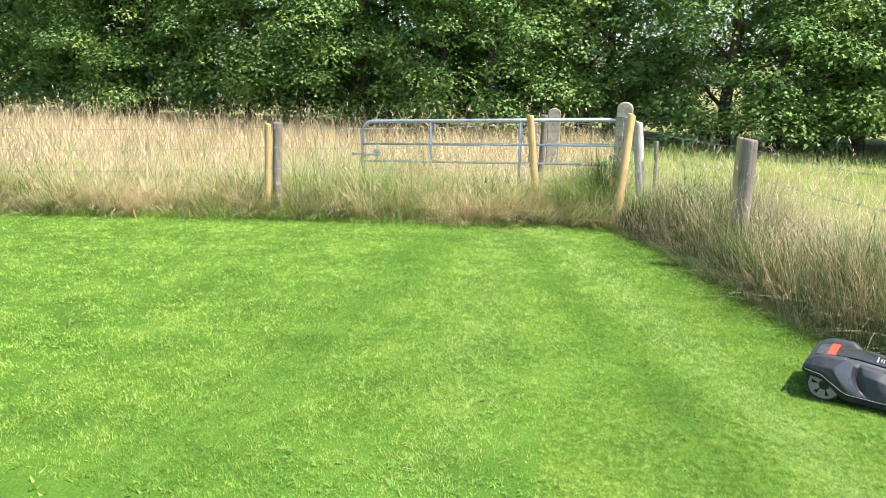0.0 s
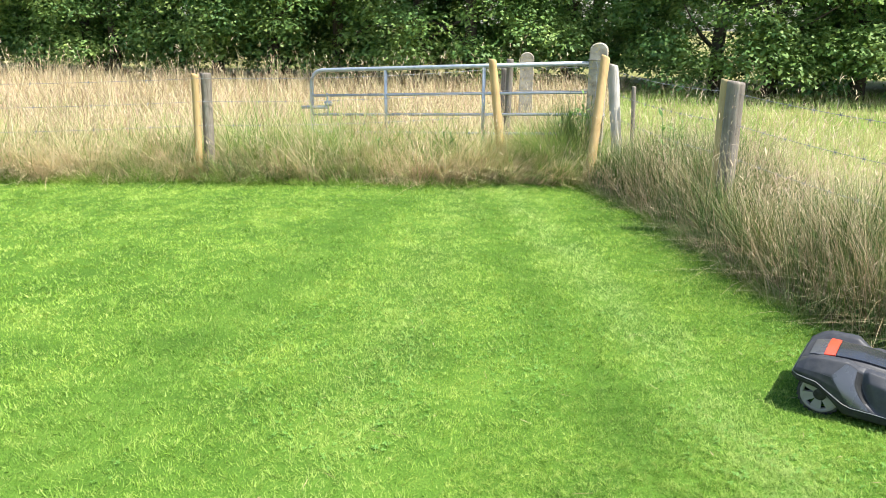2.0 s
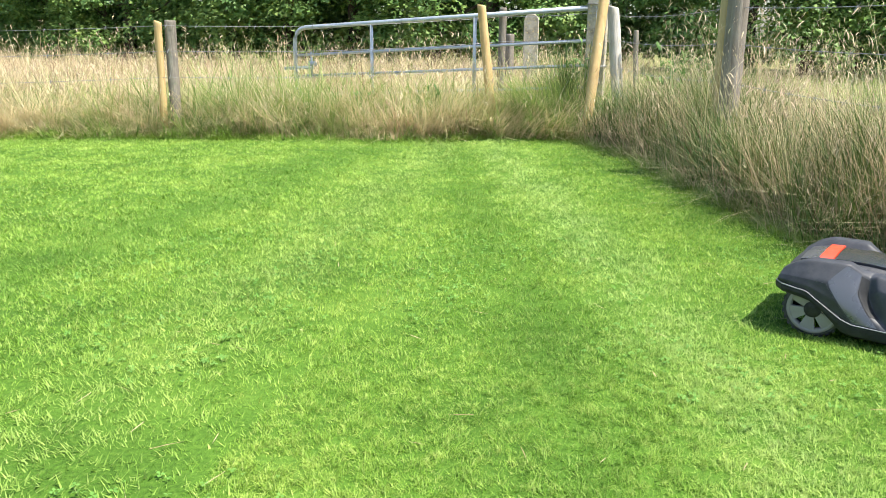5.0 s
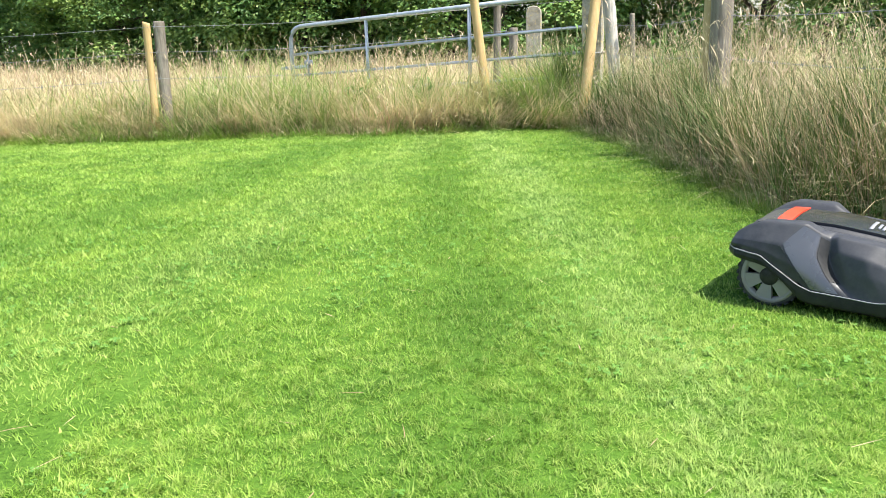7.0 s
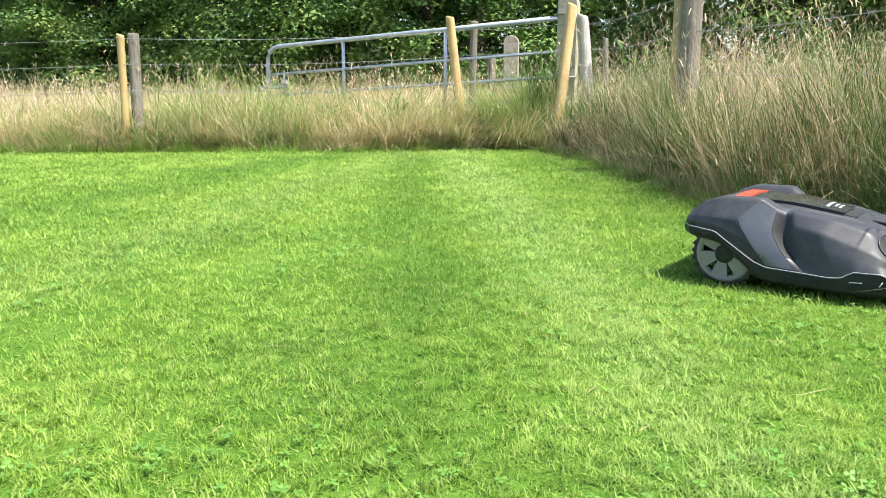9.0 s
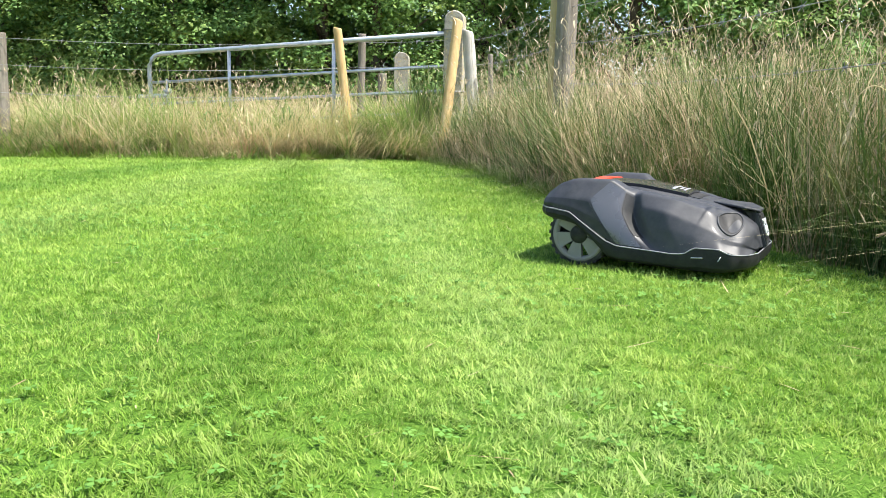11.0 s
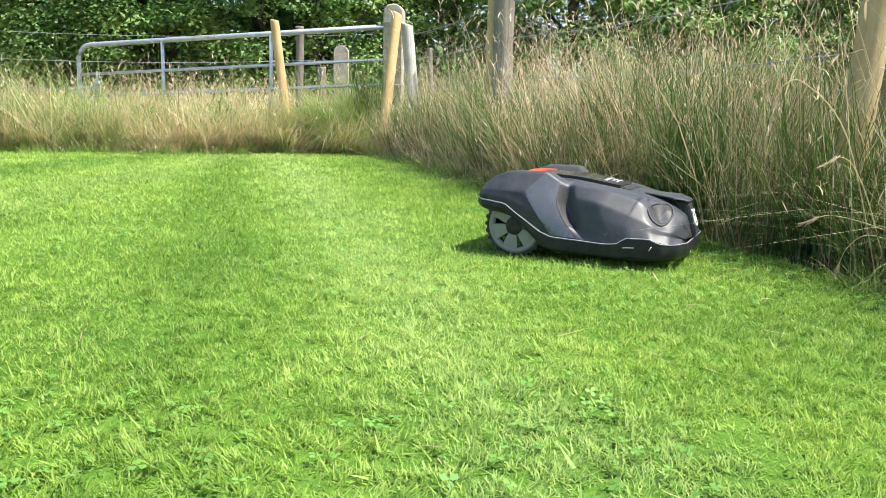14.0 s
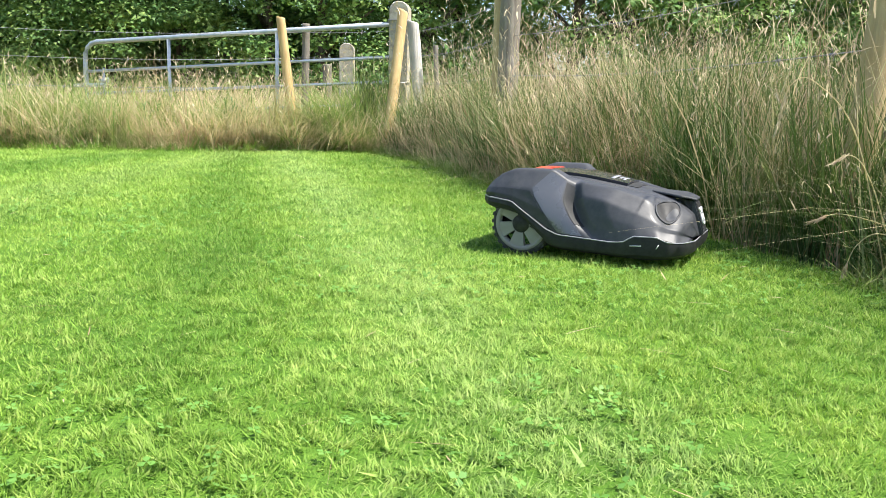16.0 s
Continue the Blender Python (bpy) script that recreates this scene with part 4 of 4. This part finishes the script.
def shell_patch(name, corners, mat, parent, lift, label="", nu=8, nv=8, thick=0.006):
    """A panel laid on the shell between four (station, turn) corners, with its own edge."""
    bm = bmesh.new()
    (a, b, c, d) = corners
    top, low = [], []
    for i in range(nu + 1):
        u, row, under = i / nu, [], []
        for j in range(nv + 1):
            w = j / nv
            p = [(a[k] * (1 - u) + b[k] * u) * (1 - w) + (d[k] * (1 - u) + c[k] * u) * w for k in (0, 1)]
            here, n = shell_point(*p), shell_normal(*p)
            row.append(bm.verts.new(here + n * lift))
            under.append(bm.verts.new(here - n * thick))
        top.append(row)
        low.append(under)
    for i in range(nu):
        for j in range(nv):
            bm.faces.new((top[i][j], top[i + 1][j], top[i + 1][j + 1], top[i][j + 1]))
    ring = [(i, 0) for i in range(nu)] + [(nu, j) for j in range(nv)] + [(i, nv) for i in range(nu, 0, -1)] + [(0, j) for j in range(nv, 0, -1)]
    for (i, j), (k, m) in zip(ring, ring[1:] + ring[:1]):
        bm.faces.new((top[i][j], low[i][j], low[k][m], top[k][m]))
    bmesh.ops.recalc_face_normals(bm, faces=bm.faces)
    return part(name, bm, mat, parent, label)


def rim_x(count):
    """Stations along the length, closer together at both ends."""
    return [LENGTH * (0.5 - 0.5 * math.cos(math.pi * (0.02 + 0.96 * k / count))) for k in range(count + 1)]


def mower_shell(parent):
    bm = bmesh.new()
    rows = [[bm.verts.new(v) for v in row] for row in SHEET]
    for r0, r1 in zip(rows, rows[1:]):
        for j in range(2 * SPREAD):
            bm.faces.new((r0[j], r1[j], r1[j + 1], r0[j + 1]))
    for r, flip in ((rows[0], 1), (rows[-1], -1)):
        bm.faces.new(r[::flip])
    bmesh.ops.recalc_face_normals(bm, faces=bm.faces)
    return part("shell", bm, SHELL, parent)


def mower_skirt(parent):
    """The bumper below the trim line, rising over the rear wheels, and the pale line between."""
    bm, line = bmesh.new(), bmesh.new()
    xs = rim_x(60)
    loop = [(x, -1) for x in xs] + [(x, 1) for x in xs[::-1]]
    levels = []
    for f, out in ((1.0, 1.0), (0.96, 1.016), (0.6, 1.022), (0.2, 1.0), (0.0, 0.95)):
        ring = []
        for x, s in loop:
            z = skirt_foot(x) + (trim_height(x) - skirt_foot(x)) * f
            nose = 1 + (out - 1) * 0.6
            ring.append(bm.verts.new(((x - LENGTH / 2) * nose, s * half_width(x) * out, z)))
        levels.append(ring)
    n = len(loop)
    for r0, r1 in zip(levels, levels[1:]):
        for k in range(n):
            bm.faces.new((r0[k], r1[k], r1[(k + 1) % n], r0[(k + 1) % n]))
    bmesh.ops.recalc_face_normals(bm, faces=bm.faces)
    part("bumper", bm, BUMPER, parent, "scuffed black bumper skirt")
    pts = [((x - LENGTH / 2) * 1.008, s * half_width(x) * 1.014, trim_height(x) + 0.001) for x, s in loop]
    tube(line, pts + pts[:1], 0.0020, 5, caps=False)
    part("trim_line", line, TRIM, parent, "thin pale trim line")


def mower_wheel(side, parent):
    cx, cy, r = 0.142 - LENGTH / 2, side * 0.212, 0.106
    bm = bmesh.new()
    prof = ((-0.026, 0.084), (-0.028, 0.099), (-0.018, r), (0.018, r), (0.028, 0.099), (0.026, 0.084))
    rings = [[bm.verts.new((cx + q * math.cos(k * math.pi / 16), cy + dy, r + q * math.sin(k * math.pi / 16))) for k in range(32)] for dy, q in prof]
    for a, c in zip(rings, rings[1:] + rings[:1]):
        for k in range(32):
            bm.faces.new((a[k], a[(k + 1) % 32], c[(k + 1) % 32], c[k]))
    bmesh.ops.recalc_face_normals(bm, faces=bm.faces)
    tyre = part("wheel", bm, RUBBER, parent, "black treaded rear tyre")
    for k in range(26):
        a = k * 2 * math.pi / 26
        bm = bmesh.new()
        bmesh.ops.create_cube(bm, size=1.0)
        bmesh.ops.scale(bm, vec=(0.006, 0.050, 0.012), verts=bm.verts)
        bmesh.ops.rotate(bm, matrix=Matrix.Rotation(-a, 3, "Y"), verts=bm.verts)
        bmesh.ops.translate(bm, vec=(cx + r * math.cos(a), cy, r + r * math.sin(a)), verts=bm.verts)
        part("tread_block", bm, RUBBER, tyre, smooth=False)
    bm = bmesh.new()
    rings = [[bm.verts.new((cx + q * math.cos(k * math.pi / 16), cy + side * dy, r + q * math.sin(k * math.pi / 16))) for k in range(32)]
             for dy, q in ((0.020, 0.094), (0.030, 0.092), (0.030, 0.079), (0.012, 0.075))]
    for a, c in zip(rings, rings[1:]):
        for k in range(32):
            bm.faces.new((a[k], a[(k + 1) % 32], c[(k + 1) % 32], c[k]))
    bmesh.ops.recalc_face_normals(bm, faces=bm.faces)
    part("rim", bm, RIM, tyre, "dusty grey wheel rim")
    bm = bmesh.new()
    tube(bm, [(cx, cy - side * 0.02, r), (cx, cy + side * 0.026, r), (cx, cy + side * 0.034, r)], [0.034, 0.034, 0.026], 16)
    part("hub", bm, BLACK, tyre)
    for k in range(6):
        a = k * math.pi / 3 + 0.35
        bm = bmesh.new()
        for dy in (0.012, 0.029):
            for q, w in ((0.026, 0.014), (0.055, 0.015), (0.085, 0.030)):
                for s in (-1, 1):
                    bm.verts.new((cx + q * math.cos(a) - s * w * math.sin(a), cy + side * dy, r + q * math.sin(a) + s * w * math.cos(a)))
        bmesh.ops.convex_hull(bm, input=bm.verts)
        part("spoke", bm, RIM, tyre, smooth=False)


def head_recess(side, parent):
    """The oval hollow in the bonnet with its smoked lens and raised lip."""
    p0, t0 = 9.95, side * 0.435

    def around(k, size, n=32):
        a = k * 2 * math.pi / n
        return p0 + 0.52 * size * math.cos(a), t0 + 0.165 * size * math.sin(a)

    bm = bmesh.new()
    lip = [shell_point(*around(k, 1.0)) + shell_normal(*around(k, 1.0)) * 0.0015 for k in range(33)]
    tube(bm, lip, 0.0030, 6, caps=False)
    part("lamp_lip", bm, SHELL, parent)
    # Black over the hollow stands in for the shade inside the bowl.
    for name, mat, grow, push, label, shift in (("lamp_hollow", BLACK, 1.0, 0.0010, "oval hollow, blackened for the shade inside", 0.0), ("lamp_lens", LENS_GREY, 0.52, 0.0020, "smoked grey lens", 0.20)):
        bm = bmesh.new()
        rings = []
        for q in (1.0, 0.8, 0.55, 0.3, 0.05):
            ring = []
            for k in range(32):
                px, pt = around(k, grow * q)
                ring.append(bm.verts.new(shell_point(px + shift, pt) + shell_normal(px + shift, pt) * push))
            rings.append(ring)
        for a, c in zip(rings, rings[1:]):
            for k in range(32):
                bm.faces.new((a[k], a[(k + 1) % 32], c[(k + 1) % 32], c[k]))
        bm.faces.new(rings[-1])
        bmesh.ops.recalc_face_normals(bm, faces=bm.faces)
        part(name, bm, mat, parent, label)


def slab(bm, pts, way):
    """A prism: the polygon pts pushed along way."""
    a = [bm.verts.new(Vector(p)) for p in pts]
    c = [bm.verts.new(Vector(p) + Vector(way)) for p in pts]
    bm.faces.new(a)
    bm.faces.new(c[::-1])
    for k in range(len(pts)):
        bm.faces.new((a[k], c[k], c[(k + 1) % len(pts)], a[(k + 1) % len(pts)]))
    bmesh.ops.recalc_face_normals(bm, faces=bm.faces)
    return bm


def mower_nose(parent):
    fx = LENGTH / 2
    top, foot = Vector((fx - 0.022, 0, 0.206)), Vector((fx + 0.012, 0, 0.104))
    bm = slab(bmesh.new(), [(fx - 0.13, 0, 0.218), (fx - 0.05, 0, 0.212), tuple(top), tuple(foot), (fx + 0.006, 0, 0.092), (fx - 0.10, 0, 0.10)], (0, 0.042, 0))
    for v in bm.verts:
        if v.co.y < 0.01:
            v.co.y = -0.042
        if v.co.z < 0.12:
            v.co.y *= 0.86
    bmesh.ops.bevel(bm, geom=bm.edges[:], offset=0.004, segments=2, affect="EDGES")
    nose = part("nose", bm, SHELL, parent, "dark nose block with badge plate")
    down = (foot - top).normalized()
    face = Vector((-down.z, 0, down.x)).normalized()
    face = face if face.x > 0 else -face

    def on_face(y, d, lift=0.002):
        return top + down * d + Vector((0, y, 0)) + face * lift

    # the black plate and the plain emblem on it
    bm = slab(bmesh.new(), [on_face(-0.033, 0.008, 0.0015), on_face(0.033, 0.008, 0.0015), on_face(0.028, 0.098, 0.0015), on_face(-0.028, 0.098, 0.0015)], -face * 0.006)
    part("badge_plate", bm, BLACK, nose, "matt black badge plate", smooth=False)
    bm = bmesh.new()
    ring = []
    for k in range(25):
        c, n = math.cos(k * math.pi / 12), math.sin(k * math.pi / 12)
        ring.append(on_face(0.0195 * math.copysign(abs(c) ** 0.55, c), 0.060 + 0.021 * math.copysign(abs(n) ** 0.55, n), 0.003))
    tube(bm, ring, 0.0034, 6, caps=False)
    for y0, y1 in ((-0.016, -0.021), (0.0, 0.0), (0.016, 0.021)):
        tube(bm, [on_face(y0, 0.039, 0.003), on_face(y1, 0.025, 0.003)], [0.003, 0.0048], 6)
    for y0 in (-0.007, 0.007):
        tube(bm, [on_face(y0, 0.048, 0.003), on_face(y0, 0.072, 0.003)], 0.0030, 6)
    part("badge", bm, WHITE, nose, "plain white emblem outline")
    # the overhanging lip above the nose; black wedges paint the shadow gaps beside it
    bm = slab(bmesh.new(), [(fx - 0.165, -0.046, 0.227), (fx - 0.165, 0.046, 0.227), (fx - 0.062, 0.082, 0.219), (fx - 0.030, 0.050, 0.211), (fx - 0.018, 0.042, 0.207),
                            (fx - 0.018, -0.042, 0.207), (fx - 0.030, -0.050, 0.211), (fx - 0.062, -0.082, 0.219)], (0, 0, 0.007))
    bmesh.ops.bevel(bm, geom=bm.edges[:], offset=0.002, segments=1, affect="EDGES")
    part("nose_lip", bm, SHELL, parent, "flat overhanging lip above the nose", smooth=False)
    for s in (-1, 1):
        bm = slab(bmesh.new(), [(fx - 0.12, s * 0.046, 0.218), (fx - 0.062, s * 0.079, 0.2165), (fx - 0.030, s * 0.046, 0.206), (fx - 0.030, s * 0.046, 0.165)], (0, -s * 0.01, 0))
        part("nose_slot", bm, BLACK, parent, "black wedge for the shadow gap beside the nose", smooth=False)


def crisp(ob):
    for o in ob.children_recursive:
        if o.name.split(".")[0] in ("hatch", "stop_button", "rear_cover", "flank_panel", "arch_cheek", "flank_facet", "bumper", "nose", "hatch_foot", "nose_lip"):
            o.data.set_sharp_from_angle(angle=radians(24))


def robot_mower():
    m = thing("robot_mower", "dark graphite robotic lawn mower with red stop button on the lawn", "lawn mower", "", (*MOWER_PLACE, 0))
    mower_shell(m)
    mower_skirt(m)
    bm = bmesh.new()
    slab(bm, [(-0.30, -0.185, 0.06), (0.26, -0.2, 0.045), (0.26, 0.2, 0.045), (-0.30, 0.185, 0.06)], (0, 0, 0.10))
    part("chassis", bm, BLACK, m, "black underside", smooth=False)
    for s in (-1, 1):
        mower_wheel(s, m)
        # slanted flank lightened for sky sheen, facets of the notch ahead blackened for shade
        shell_patch("flank_panel", [(4.04, s * 0.52), (4.04, s * 0.985), (4.96, s * 0.985), (4.96, s * 0.52)], SHEEN_PANEL, m, 0.0016, "satin flank panel, its grey lightened for the sky sheen", 8, 14, 0.003)
        shell_patch("flank_facet", [(5.03, s * 0.53), (5.03, s * 0.90), (6.0, s * 0.90), (6.0, s * 0.53)], BUMPER, m, 0.0012, "recessed facet, blackened for the shade in the notch", 8, 12, 0.003)
        shell_patch("arch_cheek", [(0.4, s * 0.715), (0.4, s * 0.985), (3.97, s * 0.985), (3.97, s * 0.715)], SHADED_CHEEK, m, 0.0016, "wheel-arch cheek, its grey darkened for side-on shade", 24, 8, 0.003)
        head_recess(s, m)
    shell_patch("hatch", [(3.45, -0.205), (8.1, -0.20), (8.1, 0.20), (3.45, 0.205)], GLOSS, m, 0.010, "glossy dark hinged control hatch", 12, 10, 0.012)
    # a black strip stands in for the shade under the hatch's front edge
    shell_patch("hatch_foot", [(8.12, -0.19), (8.45, -0.16), (8.45, 0.16), (8.12, 0.19)], BLACK, m, 0.002, "black strip for the shaded gap under the hatch")
    shell_patch("stop_button", [(3.0, -0.225), (3.42, -0.215), (3.42, 0.215), (3.0, 0.225)], RED, m, 0.013, "wide red stop button", 8, 12)
    shell_patch("rear_cover", [(1.9, -0.21), (2.97, -0.22), (2.97, 0.22), (1.9, 0.21)], SHEEN_PANEL, m, 0.006, "satin cover behind the button, its grey lightened for the reflection", 8, 12)
    for k, (x0, half) in enumerate(((7.45, 0.125), (7.66, 0.07), (7.80, 0.09))):
        wide = 0.11 if k == 0 else 0.08
        shell_patch("print_bar", [(x0, -half), (x0 + wide, -half), (x0 + wide, half), (x0, half)], PRINT, m, 0.0106, "pale printed bar", 1, 6, 0.001)
    mower_nose(m)
    # scuffs on the bumper
    for x0, z0, x1, z1 in ((0.525, 0.074, 0.56, 0.077), (0.605, 0.070, 0.612, 0.084)):
        bm = bmesh.new()
        tube(bm, [(x0 - LENGTH / 2, -half_width(x0) * 1.024, z0), (x1 - LENGTH / 2, -half_width(x1) * 1.024, z1)], 0.0016, 5)
        part("scuff", bm, WHITE, m, "pale scratch")
    crisp(m)
    m.matrix_basis = pose(*MOWER_PLACE, 0.0, 0, 0, MOWER_TURN) @ Matrix.Diagonal((MOWER_SCALE, MOWER_SCALE, MOWER_SCALE, 1))


robot_mower()
